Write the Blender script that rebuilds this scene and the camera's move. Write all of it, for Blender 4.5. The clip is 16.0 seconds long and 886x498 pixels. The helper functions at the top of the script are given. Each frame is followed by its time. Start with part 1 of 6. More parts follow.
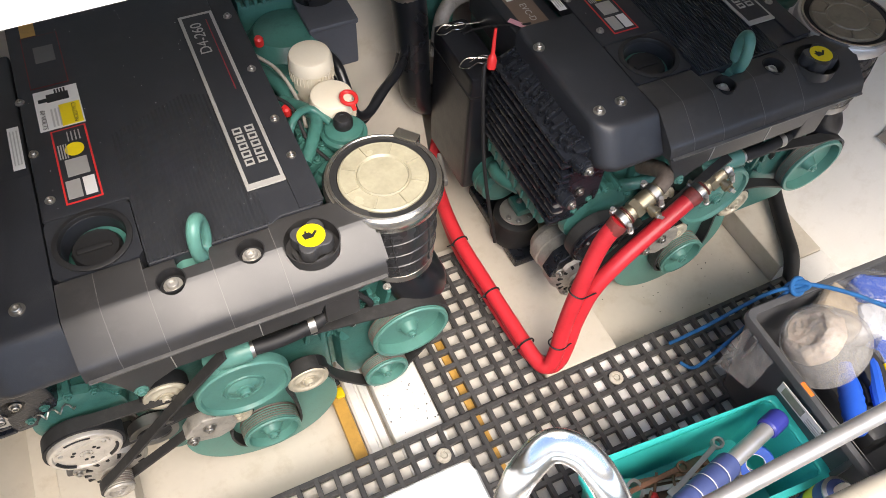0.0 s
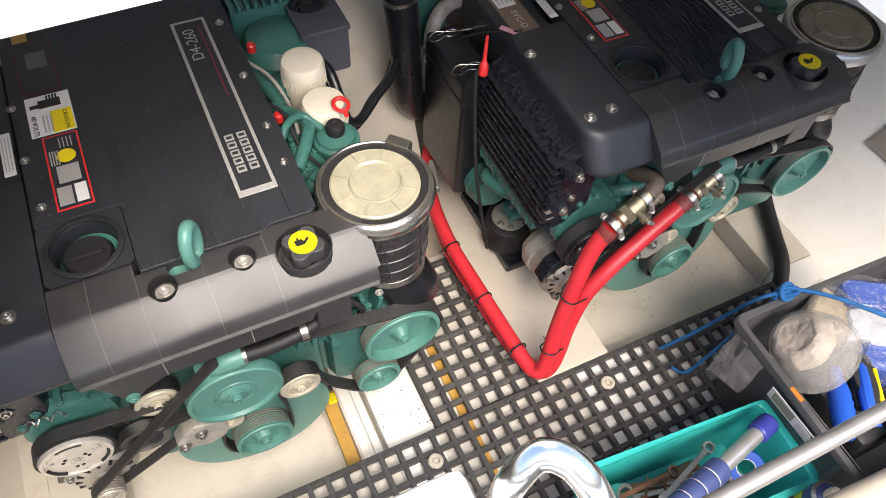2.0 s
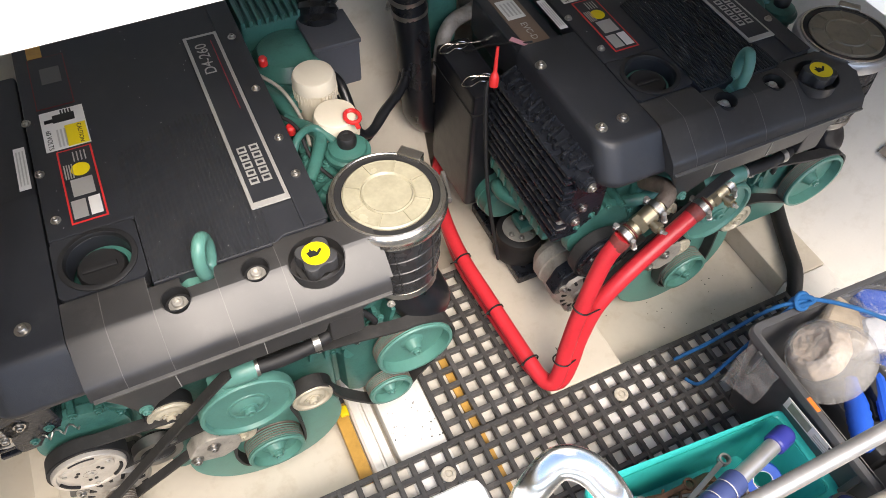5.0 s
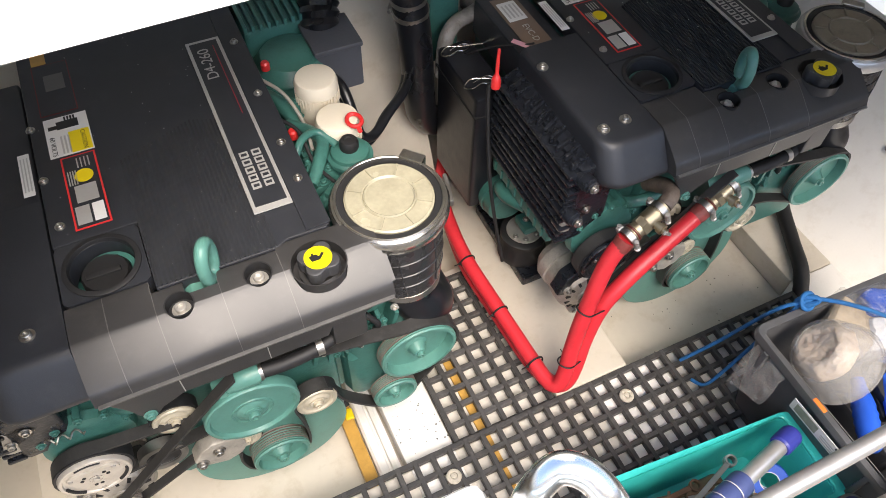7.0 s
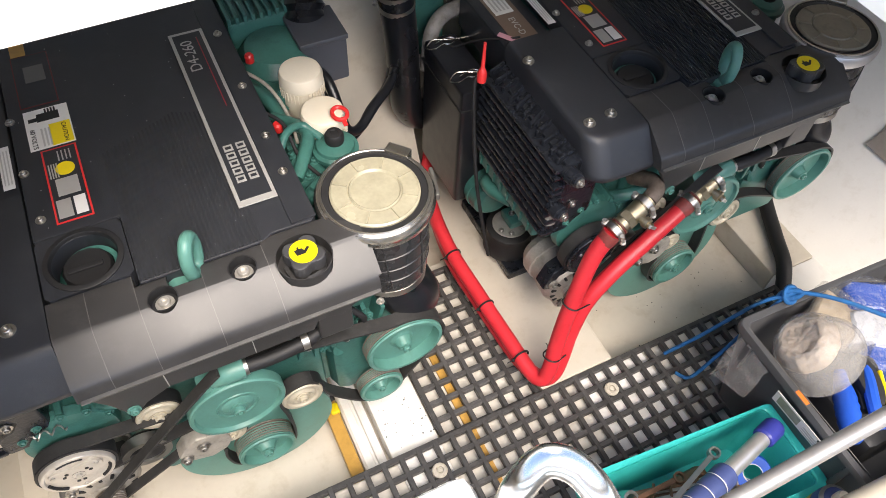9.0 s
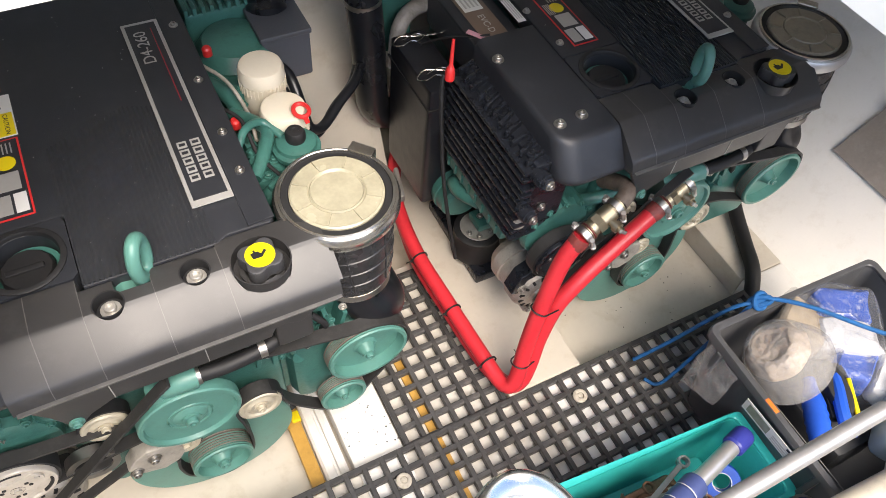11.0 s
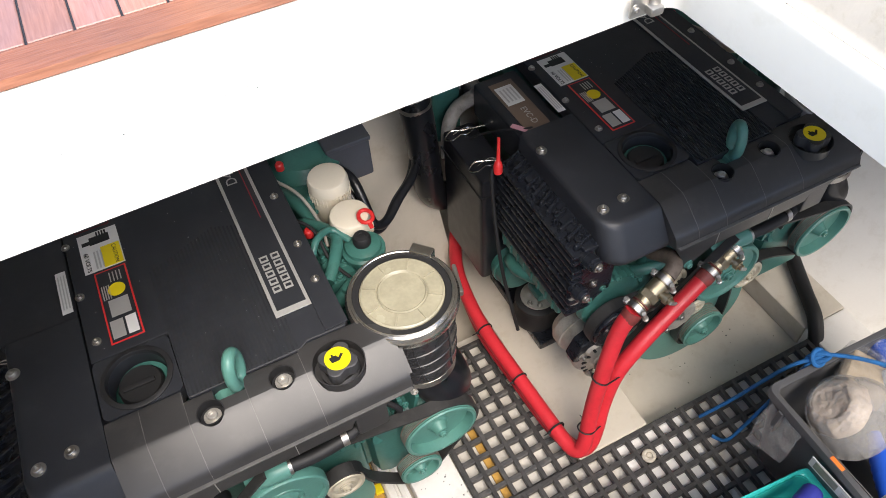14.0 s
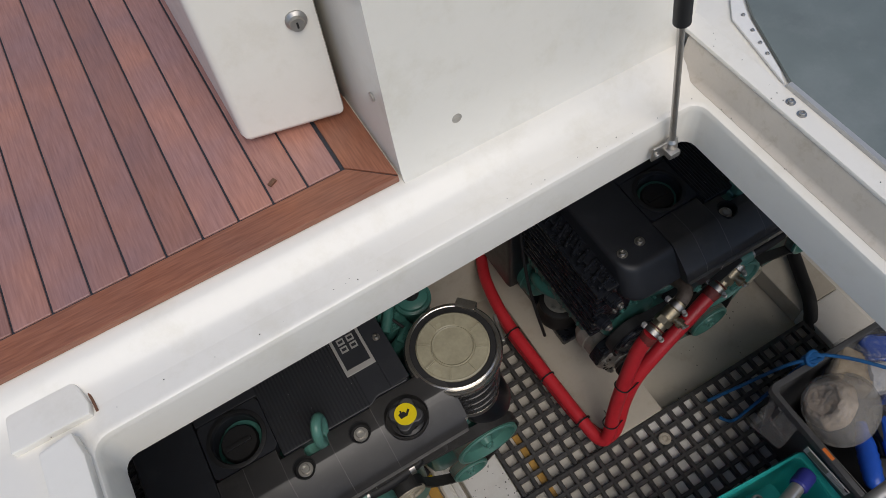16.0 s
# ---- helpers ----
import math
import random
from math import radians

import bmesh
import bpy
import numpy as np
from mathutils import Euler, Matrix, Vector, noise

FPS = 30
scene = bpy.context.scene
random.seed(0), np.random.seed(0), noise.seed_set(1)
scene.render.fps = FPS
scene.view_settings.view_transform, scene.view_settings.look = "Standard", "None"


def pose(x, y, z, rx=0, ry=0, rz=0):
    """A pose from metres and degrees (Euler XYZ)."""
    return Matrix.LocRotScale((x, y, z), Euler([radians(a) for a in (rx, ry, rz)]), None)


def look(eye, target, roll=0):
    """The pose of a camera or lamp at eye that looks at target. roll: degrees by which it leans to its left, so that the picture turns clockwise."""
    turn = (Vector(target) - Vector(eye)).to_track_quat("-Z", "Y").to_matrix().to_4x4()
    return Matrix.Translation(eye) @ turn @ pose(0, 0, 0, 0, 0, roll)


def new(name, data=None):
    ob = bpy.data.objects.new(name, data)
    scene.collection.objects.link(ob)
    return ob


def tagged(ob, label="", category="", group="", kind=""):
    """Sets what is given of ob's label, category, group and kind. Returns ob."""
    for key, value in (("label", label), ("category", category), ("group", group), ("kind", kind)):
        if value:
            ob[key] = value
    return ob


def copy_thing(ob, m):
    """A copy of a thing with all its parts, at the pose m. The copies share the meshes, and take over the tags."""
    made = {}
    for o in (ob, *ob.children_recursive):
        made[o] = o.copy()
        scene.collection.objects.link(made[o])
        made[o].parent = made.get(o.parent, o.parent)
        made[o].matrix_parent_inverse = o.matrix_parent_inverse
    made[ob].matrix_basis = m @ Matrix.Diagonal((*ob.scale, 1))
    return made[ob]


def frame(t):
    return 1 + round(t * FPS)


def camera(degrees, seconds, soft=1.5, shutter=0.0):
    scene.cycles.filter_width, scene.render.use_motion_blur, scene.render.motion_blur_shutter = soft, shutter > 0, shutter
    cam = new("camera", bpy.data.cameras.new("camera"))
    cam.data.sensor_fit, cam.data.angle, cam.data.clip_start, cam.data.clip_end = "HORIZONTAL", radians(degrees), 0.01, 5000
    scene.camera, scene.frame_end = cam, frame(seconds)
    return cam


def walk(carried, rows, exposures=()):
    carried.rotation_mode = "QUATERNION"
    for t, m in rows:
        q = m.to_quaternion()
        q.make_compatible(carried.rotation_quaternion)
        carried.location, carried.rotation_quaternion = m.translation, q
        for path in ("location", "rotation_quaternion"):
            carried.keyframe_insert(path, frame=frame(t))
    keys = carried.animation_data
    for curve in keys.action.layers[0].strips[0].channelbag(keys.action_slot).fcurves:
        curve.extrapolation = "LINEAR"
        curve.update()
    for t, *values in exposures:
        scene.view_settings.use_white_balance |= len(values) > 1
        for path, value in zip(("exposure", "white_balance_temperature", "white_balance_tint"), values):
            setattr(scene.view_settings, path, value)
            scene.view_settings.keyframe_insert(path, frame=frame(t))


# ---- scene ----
cam = camera(62.7, 16.0, soft=0.9)
PATH = [
    (0, (-0.675, -0.49, 1.518), (-0.131, 0.519, -0.121), 4.0),
    (0.5, (-0.675, -0.487, 1.521), (-0.124, 0.516, -0.118), 4.4),
    (1, (-0.672, -0.491, 1.524), (-0.118, 0.515, -0.114), 4.4),
    (1.5, (-0.674, -0.493, 1.521), (-0.111, 0.517, -0.11), 4.7),
    (2, (-0.672, -0.489, 1.525), (-0.109, 0.518, -0.108), 4.7),
    (2.5, (-0.673, -0.493, 1.522), (-0.105, 0.524, -0.104), 4.7),
    (3, (-0.675, -0.491, 1.519), (-0.098, 0.526, -0.103), 5.1),
    (3.5, (-0.68, -0.499, 1.524), (-0.093, 0.531, -0.087), 5.3),
    (4, (-0.68, -0.491, 1.518), (-0.1, 0.55, -0.088), 4.7),
    (6.5, (-0.675, -0.489, 1.522), (-0.138, 0.56, -0.094), 2.2),
    (7, (-0.671, -0.49, 1.522), (-0.133, 0.566, -0.089), 2.1),
    (7.5, (-0.675, -0.486, 1.523), (-0.126, 0.567, -0.087), 2.6),
    (8, (-0.674, -0.49, 1.521), (-0.124, 0.562, -0.088), 2.5),
    (8.5, (-0.673, -0.49, 1.523), (-0.117, 0.547, -0.094), 2.9),
    (9, (-0.672, -0.489, 1.519), (-0.102, 0.539, -0.1), 3.7),
    (9.5, (-0.655, -0.473, 1.492), (-0.057, 0.547, -0.122), 5.0),
    (11.8, (-0.651, -0.464, 1.485), (0.005, 0.517, -0.13), 7.4),
    (12, (-0.651, -0.47, 1.489), (0.003, 0.514, -0.125), 6.5),
    (12.5, (-0.655, -0.466, 1.486), (0.03, 0.525, -0.111), 7.8),
    (13, (-0.638, -0.47, 1.511), (0.004, 0.539, -0.093), 4.9),
    (13.5, (-0.638, -0.486, 1.568), (-0.106, 0.653, 0.013), -1.3),
    (14, (-0.629, -0.464, 1.632), (-0.122, 0.685, 0.075), -4.1),
    (14.5, (-0.629, -0.446, 1.78), (-0.113, 0.59, 0.149), -4.0),
    (15, (-0.653, -0.437, 1.877), (-0.126, 0.419, 0.148), -1.6),
    (15.5, (-0.654, -0.403, 1.943), (-0.167, 0.425, 0.189), -3.1),
    (16, (-0.622, -0.313, 1.95), (-0.218, 0.651, 0.245), -8.7),
]
EXPOSURES = [(0.0, 1.95, 6950, 12), (9.5, 1.95, 6950, 12), (12.0, 2.0, 6950, 12), (13.3, 1.95, 6950, 12), (14.0, 1.6, 6750, 11), (14.5, 1.1, 6550, 8), (15.0, 0.3, 6550, 8), (15.5, -0.12, 6550, 8), (16.0, -0.2, 6600, 10)]
walk(cam, [(t, look(eye, target, roll)) for t, eye, target, roll in PATH], EXPOSURES)

# ---- light ----
world = bpy.data.worlds.new("sky")
scene.world = world
world.use_nodes = True
wn = world.node_tree
sky = wn.nodes.new("ShaderNodeTexSky")
sky.sky_type = "NISHITA"
sky.sun_disc = False
sky.sun_elevation = radians(57)
sky.sun_rotation = radians(182)
wn.links.new(sky.outputs[0], wn.nodes["Background"].inputs[0])
wn.nodes["Background"].inputs[1].default_value = 0.14
sun_data = bpy.data.lights.new("sun", "SUN")
sun_data.energy, sun_data.angle, sun_data.color = 1.9, radians(45), (1.0, 0.93, 0.84)
sun = new("sun", sun_data)
sun.matrix_basis = look((-0.38, -2.28, 3.52), (-0.3, 0.0, 0.0))


# ---- materials ----
def mat(name, col, rough=0.5, metal=0.0, var=0.12, scale=9.0, grain=160.0, bump=0.15, dirt=None, amount=0.0, island=0.0, obj=0.0, coat=0.0):
    m = bpy.data.materials.new(name)
    m.use_nodes = True
    t = m.node_tree
    b = t.nodes["Principled BSDF"]
    tc = t.nodes.new("ShaderNodeTexCoord")
    big = t.nodes.new("ShaderNodeTexNoise")
    big.inputs["Scale"].default_value, big.inputs["Detail"].default_value = scale, 5
    fine = t.nodes.new("ShaderNodeTexNoise")
    fine.inputs["Scale"].default_value, fine.inputs["Detail"].default_value = grain, 3
    for n in (big, fine):
        t.links.new(tc.outputs["Object"], n.inputs["Vector"])
    mix = t.nodes.new("ShaderNodeMix")
    mix.data_type = "RGBA"
    lo = [max(0.0, c * (1 - var)) for c in col]
    hi = [min(1.0, c * (1 + var)) for c in col]
    mix.inputs[6].default_value, mix.inputs[7].default_value = (*lo, 1), (*hi, 1)
    add = t.nodes.new("ShaderNodeMath")
    add.operation = "MULTIPLY_ADD"
    add.inputs[1].default_value = 0.5
    t.links.new(fine.outputs["Fac"], add.inputs[0])
    half = t.nodes.new("ShaderNodeMath")
    half.operation = "MULTIPLY_ADD"
    half.inputs[1].default_value, half.inputs[2].default_value = 1.6, -0.55
    t.links.new(big.outputs["Fac"], half.inputs[0])
    t.links.new(half.outputs[0], add.inputs[2])
    t.links.new(add.outputs[0], mix.inputs[0])
    out = mix.outputs[2]
    if dirt:
        spots = t.nodes.new("ShaderNodeTexNoise")
        spots.inputs["Scale"].default_value, spots.inputs["Detail"].default_value = scale * 2.3, 8
        spots.inputs["Roughness"].default_value = 0.7
        t.links.new(tc.outputs["Object"], spots.inputs["Vector"])
        ramp = t.nodes.new("ShaderNodeValToRGB")
        ramp.color_ramp.elements[0].position, ramp.color_ramp.elements[1].position = 0.52, 0.72
        ramp.color_ramp.elements[1].color = (amount, amount, amount, 1)
        t.links.new(spots.outputs["Fac"], ramp.inputs[0])
        mix2 = t.nodes.new("ShaderNodeMix")
        mix2.data_type = "RGBA"
        mix2.inputs[7].default_value = (*dirt, 1)
        t.links.new(ramp.outputs[0], mix2.inputs[0])
        t.links.new(out, mix2.inputs[6])
        out = mix2.outputs[2]
    if obj or island:
        if obj:
            info = t.nodes.new("ShaderNodeObjectInfo")
            rnd = info.outputs["Random"]
        else:
            info = t.nodes.new("ShaderNodeNewGeometry")
            rnd = info.outputs["Random Per Island"]
        hsv = t.nodes.new("ShaderNodeHueSaturation")
        mr = t.nodes.new("ShaderNodeMapRange")
        k = obj or island
        mr.inputs[3].default_value, mr.inputs[4].default_value = 1 - k, 1 + k
        t.links.new(rnd, mr.inputs[0])
        t.links.new(mr.outputs[0], hsv.inputs["Value"])
        t.links.new(out, hsv.inputs["Color"])
        out = hsv.outputs[0]
    t.links.new(out, b.inputs["Base Color"])
    b.inputs["Metallic"].default_value = metal
    rr = t.nodes.new("ShaderNodeMapRange")
    rr.inputs[3].default_value, rr.inputs[4].default_value = max(0.02, rough - 0.12), min(1.0, rough + 0.12)
    t.links.new(big.outputs["Fac"], rr.inputs[0])
    t.links.new(rr.outputs[0], b.inputs["Roughness"])
    if coat:
        b.inputs["Coat Weight"].default_value = coat
    if bump:
        bp = t.nodes.new("ShaderNodeBump")
        bp.inputs["Strength"].default_value, bp.inputs["Distance"].default_value = bump, 0.002
        t.links.new(fine.outputs["Fac"], bp.inputs["Height"])
        t.links.new(bp.outputs[0], b.inputs["Normal"])
    return m


M_black = mat("black_moulded_plastic", (0.022, 0.024, 0.029), 0.42, var=0.25, grain=600, bump=0.12, dirt=(0.1, 0.1, 0.1), amount=0.12)
M_grey = mat("grey_black_plastic", (0.038, 0.037, 0.037), 0.36, var=0.2, grain=900, bump=0.05, dirt=(0.11, 0.105, 0.1), amount=0.2)
M_rubber = mat("black_rubber", (0.012, 0.012, 0.013), 0.6, var=0.3, bump=0.1)
M_gloss = mat("glossy_black_hose", (0.010, 0.011, 0.014), 0.3, var=0.2, bump=0.05)
M_teal = mat("green_engine_enamel", (0.045, 0.155, 0.132), 0.36, var=0.18, scale=14, grain=220, bump=0.2, dirt=(0.02, 0.06, 0.055), amount=0.55)
M_tealp = mat("green_pulley_enamel", (0.09, 0.24, 0.2), 0.4, var=0.12, scale=20, grain=200, bump=0.08, dirt=(0.07, 0.14, 0.115), amount=0.35)
M_steel = mat("bare_steel", (0.46, 0.445, 0.42), 0.42, 1.0, var=0.2, scale=30, bump=0.1)
M_alu = mat("cast_aluminium", (0.44, 0.41, 0.36), 0.5, 0.35, var=0.25, scale=25, bump=0.4, dirt=(0.1, 0.09, 0.08), amount=0.4)
M_chrome = mat("polished_stainless", (0.78, 0.77, 0.75), 0.2, 1.0, var=0.03, scale=12, bump=0.0)
M_dullsteel = mat("dull_steel_tube", (0.55, 0.54, 0.53), 0.42, 0.75, var=0.15, scale=18, bump=0.1)
M_brass = mat("brass_valve", (0.42, 0.36, 0.25), 0.4, 0.9, var=0.2, scale=30, bump=0.15)
M_red = mat("red_rubber_hose", (0.62, 0.03, 0.042), 0.38, var=0.12, scale=12, bump=0.06, dirt=(0.3, 0.02, 0.02), amount=0.3)
M_redp = mat("red_plastic", (0.65, 0.03, 0.03), 0.35, var=0.08, bump=0.05)
M_cream = mat("cream_filter_can", (0.75, 0.68, 0.55), 0.35, var=0.06, bump=0.05)
M_lens = mat("dusty_cream_filter_lid", (0.34, 0.315, 0.225), 0.24, var=0.2, scale=20, bump=0.1, dirt=(0.3, 0.27, 0.2), amount=0.6)
M_gel = mat("white_gelcoat", (0.81, 0.775, 0.7), 0.22, var=0.03, scale=5, grain=90, bump=0.03, dirt=(0.62, 0.57, 0.45), amount=0.35)
M_bilge = mat("cream_bilge_paint", (0.57, 0.52, 0.435), 0.45, var=0.07, scale=6, grain=70, bump=0.12, dirt=(0.4, 0.33, 0.23), amount=0.5)
M_white = mat("white_panel", (0.78, 0.76, 0.72), 0.4, var=0.04, scale=8, bump=0.06, dirt=(0.5, 0.45, 0.36), amount=0.25)
M_grate = mat("dark_grating", (0.056, 0.054, 0.053), 0.5, var=0.3, scale=10, grain=120, bump=0.3, dirt=(0.17, 0.155, 0.135), amount=0.55, obj=0.25)
# pale plastic lines; on the front cover they paint edge highlights
M_edge = mat("pale_edge_and_highlight", (0.11, 0.106, 0.1), 0.4, var=0.25, scale=40, bump=0.1)
M_ring = mat("bright_clamp_steel", (0.56, 0.54, 0.5), 0.22, 0.95, var=0.12, scale=30, bump=0.05)
M_shaft = mat("satin_tool_steel", (0.74, 0.73, 0.71), 0.34, 0.75, var=0.1, scale=25, bump=0.05)
M_groove = mat("worn_groove_steel", (0.24, 0.2, 0.17), 0.5, 0.5, var=0.25, scale=40, bump=0.1)
M_idler = mat("worn_idler_steel", (0.52, 0.47, 0.36), 0.45, 0.15, var=0.15, scale=30, bump=0.1)
M_finb = mat("glossy_black_casting", (0.012, 0.014, 0.019), 0.28, var=0.3, scale=40, grain=180, bump=0.5, dirt=(0.05, 0.055, 0.065), amount=0.15)
M_palebolt = mat("zinc_plated_bolt", (0.52, 0.5, 0.46), 0.38, 0.6, var=0.15, scale=60, bump=0.1)
M_capgrey = mat("grey_cap_plastic", (0.05, 0.05, 0.052), 0.42, var=0.15, scale=30, bump=0.1)
# stained beige, darkened further to paint in the gutter's shade
M_gutter = mat("shaded_stained_gelcoat", (0.60, 0.535, 0.455), 0.4, var=0.08, scale=14, grain=200, bump=0.1, dirt=(0.4, 0.33, 0.23), amount=0.6)


def teak_mat(name, along, dark, light):
    """Oiled, weathered teak with its grain drawn out along one axis."""
    m = bpy.data.materials.new(name)
    m.use_nodes = True
    t = m.node_tree
    b = t.nodes["Principled BSDF"]
    tc, info = t.nodes.new("ShaderNodeTexCoord"), t.nodes.new("ShaderNodeObjectInfo")
    shift = t.nodes.new("ShaderNodeVectorMath")
    shift.operation = "MULTIPLY_ADD"
    shift.inputs[1].default_value = (7.0, 11.0, 5.0)
    t.links.new(info.outputs["Random"], shift.inputs[0])
    t.links.new(tc.outputs["Object"], shift.inputs[2])
    mp = t.nodes.new("ShaderNodeMapping")
    mp.inputs["Scale"].default_value = (1.0, 0.06, 1.0) if along == "y" else (0.06, 1.0, 1.0)
    t.links.new(shift.outputs[0], mp.inputs["Vector"])
    grain, broad = t.nodes.new("ShaderNodeTexNoise"), t.nodes.new("ShaderNodeTexNoise")
    grain.inputs["Scale"].default_value, grain.inputs["Detail"].default_value = 420, 6
    broad.inputs["Scale"].default_value, broad.inputs["Detail"].default_value = 9, 4
    t.links.new(mp.outputs[0], grain.inputs["Vector"])
    t.links.new(shift.outputs[0], broad.inputs["Vector"])
    r1, r2 = t.nodes.new("ShaderNodeValToRGB"), t.nodes.new("ShaderNodeValToRGB")
    for r, c0, c1 in ((r1, (*dark, 1), (*light, 1)), (r2, (0.78, 0.8, 0.92, 1), (1.05, 0.9, 0.8, 1))):
        r.color_ramp.elements[0].position, r.color_ramp.elements[1].position = 0.3, 0.72
        r.color_ramp.elements[0].color, r.color_ramp.elements[1].color = c0, c1
    t.links.new(grain.outputs["Fac"], r1.inputs[0])
    t.links.new(broad.outputs["Fac"], r2.inputs[0])
    mix = t.nodes.new("ShaderNodeMix")
    mix.data_type, mix.blend_type = "RGBA", "MULTIPLY"
    mix.inputs[0].default_value = 1.0
    t.links.new(r1.outputs[0], mix.inputs[6])
    t.links.new(r2.outputs[0], mix.inputs[7])
    hsv, mr = t.nodes.new("ShaderNodeHueSaturation"), t.nodes.new("ShaderNodeMapRange")
    mr.inputs[3].default_value, mr.inputs[4].default_value = 0.85, 1.2
    t.links.new(info.outputs["Random"], mr.inputs[0])
    t.links.new(mr.outputs[0], hsv.inputs["Value"])
    t.links.new(mix.outputs[2], hsv.inputs["Color"])
    t.links.new(hsv.outputs[0], b.inputs["Base Color"])
    b.inputs["Roughness"].default_value = 0.36
    bp = t.nodes.new("ShaderNodeBump")
    bp.inputs["Strength"].default_value, bp.inputs["Distance"].default_value = 0.35, 0.0015
    t.links.new(grain.outputs["Fac"], bp.inputs["Height"])
    t.links.new(bp.outputs[0], b.inputs["Normal"])
    return m


# plank tones are lightened and greyed to hold the sky's sheen; margins stay redder
M_teak, M_teaky, M_teakx = teak_mat("weathered_teak", "y", (0.33, 0.175, 0.14), (0.45, 0.25, 0.205)), teak_mat("weathered_teak_side_margin", "y", (0.27, 0.105, 0.055), (0.42, 0.18, 0.10)), teak_mat("weathered_teak_margin", "x", (0.27, 0.105, 0.055), (0.42, 0.18, 0.10))
M_caulk = mat("black_caulking", (0.03, 0.032, 0.04), 0.6, bump=0.1)
M_yellow = mat("yellow_label", (0.8, 0.62, 0.01), 0.4, var=0.05, bump=0.0)
M_ochre = mat("varnished_pine", (0.5, 0.28, 0.06), 0.4, var=0.2, scale=20, grain=80, bump=0.2, dirt=(0.3, 0.16, 0.04), amount=0.5)
M_paper = mat("white_label", (0.72, 0.71, 0.69), 0.45, var=0.04, bump=0.0)
M_silver = mat("silver_label", (0.5, 0.49, 0.47), 0.35, 0.4, var=0.1, bump=0.03)
M_tealbox = mat("turquoise_plastic", (0.03, 0.5, 0.46), 0.32, var=0.1, scale=10, bump=0.04, dirt=(0.02, 0.25, 0.24), amount=0.3)
M_crate = mat("dark_grey_plastic", (0.08, 0.081, 0.084), 0.42, var=0.15, scale=12, bump=0.1, dirt=(0.12, 0.12, 0.12), amount=0.25)
M_blue = mat("blue_plastic", (0.015, 0.09, 0.5), 0.35, var=0.12, scale=18, bump=0.05)
M_packblue = mat("blue_wrapper", (0.015, 0.075, 0.4), 0.16, var=0.3, scale=24, grain=75, bump=1.0, dirt=(0.5, 0.53, 0.58), amount=0.85)
M_packwhite = mat("white_wrapper", (0.6, 0.6, 0.61), 0.16, var=0.15, scale=24, grain=75, bump=1.0, dirt=(0.12, 0.2, 0.42), amount=0.5)
M_navy = mat("violet_blue_grip", (0.06, 0.085, 0.23), 0.45, var=0.12, scale=30, bump=0.1)
M_rope = mat("blue_rope", (0.01, 0.13, 0.36), 0.6, var=0.3, scale=60, grain=900, bump=0.8)
M_sponge = mat("chalky_grey_dust", (0.47, 0.375, 0.285), 0.8, var=0.3, scale=25, grain=260, bump=0.8, dirt=(0.24, 0.19, 0.14), amount=0.8)
M_orange = mat("orange_label", (0.85, 0.2, 0.03), 0.4, bump=0.0)
M_ink = mat("black_ink", (0.015, 0.015, 0.016), 0.5, bump=0.0)
M_rust = mat("rusty_tools", (0.2, 0.1, 0.06), 0.55, 0.4, var=0.35, scale=30, bump=0.4)
M_pipe = mat("grey_beige_pipe", (0.5, 0.45, 0.36), 0.5, var=0.1, scale=14, bump=0.1, dirt=(0.25, 0.22, 0.18), amount=0.5)
# grey-green with paler patches that paint soft sky reflections, not dirt
M_pane = mat("smoked_pane_reflections", (0.16, 0.185, 0.175), 0.16, var=0.3, scale=3, grain=20, bump=0.0, dirt=(0.24, 0.26, 0.25), amount=0.5)


def film_mat(name, col, alpha, rough):
    m = bpy.data.materials.new(name)
    m.use_nodes = True
    b = m.node_tree.nodes["Principled BSDF"]
    b.inputs["Base Color"].default_value = (*col, 1)
    b.inputs["Roughness"].default_value = rough
    b.inputs["Alpha"].default_value = alpha
    tc = m.node_tree.nodes.new("ShaderNodeTexCoord")
    n = m.node_tree.nodes.new("ShaderNodeTexNoise")
    n.inputs["Scale"].default_value, n.inputs["Detail"].default_value = 55, 4
    bp = m.node_tree.nodes.new("ShaderNodeBump")
    bp.inputs["Strength"].default_value, bp.inputs["Distance"].default_value = 0.8, 0.008
    m.node_tree.links.new(tc.outputs["Object"], n.inputs["Vector"])
    m.node_tree.links.new(n.outputs["Fac"], bp.inputs["Height"])
    m.node_tree.links.new(bp.outputs[0], b.inputs["Normal"])
    return m


M_film = film_mat("clear_wrapping", (0.7, 0.72, 0.75), 0.1, 0.04)
M_milky = film_mat("milky_plastic", (0.62, 0.60, 0.57), 0.33, 0.22)


# ---- mesh tools ----
def root(name, at, label, category, group="", kind=""):
    ob = new(name)
    ob.empty_display_size = 0.05
    ob.matrix_basis = Matrix.Translation(at)
    return tagged(ob, label, category, group, kind)


def weighted(bm, smooth):
    """Corner normals weighted by area, so that broad faces stay flat and only their bevels turn."""
    bm.normal_update()
    area = {f: max(f.calc_area(), 1e-12) for f in bm.faces}
    least = math.cos(radians(smooth))
    out = []
    for f in bm.faces:
        for l in f.loops:
            s = Vector((0, 0, 0))
            for g in l.vert.link_faces:
                if g.normal.dot(f.normal) >= least:
                    s += g.normal * area[g]
            out.append(tuple(s.normalized()) if s.length > 1e-14 else (0.0, 0.0, 1.0))
    return out


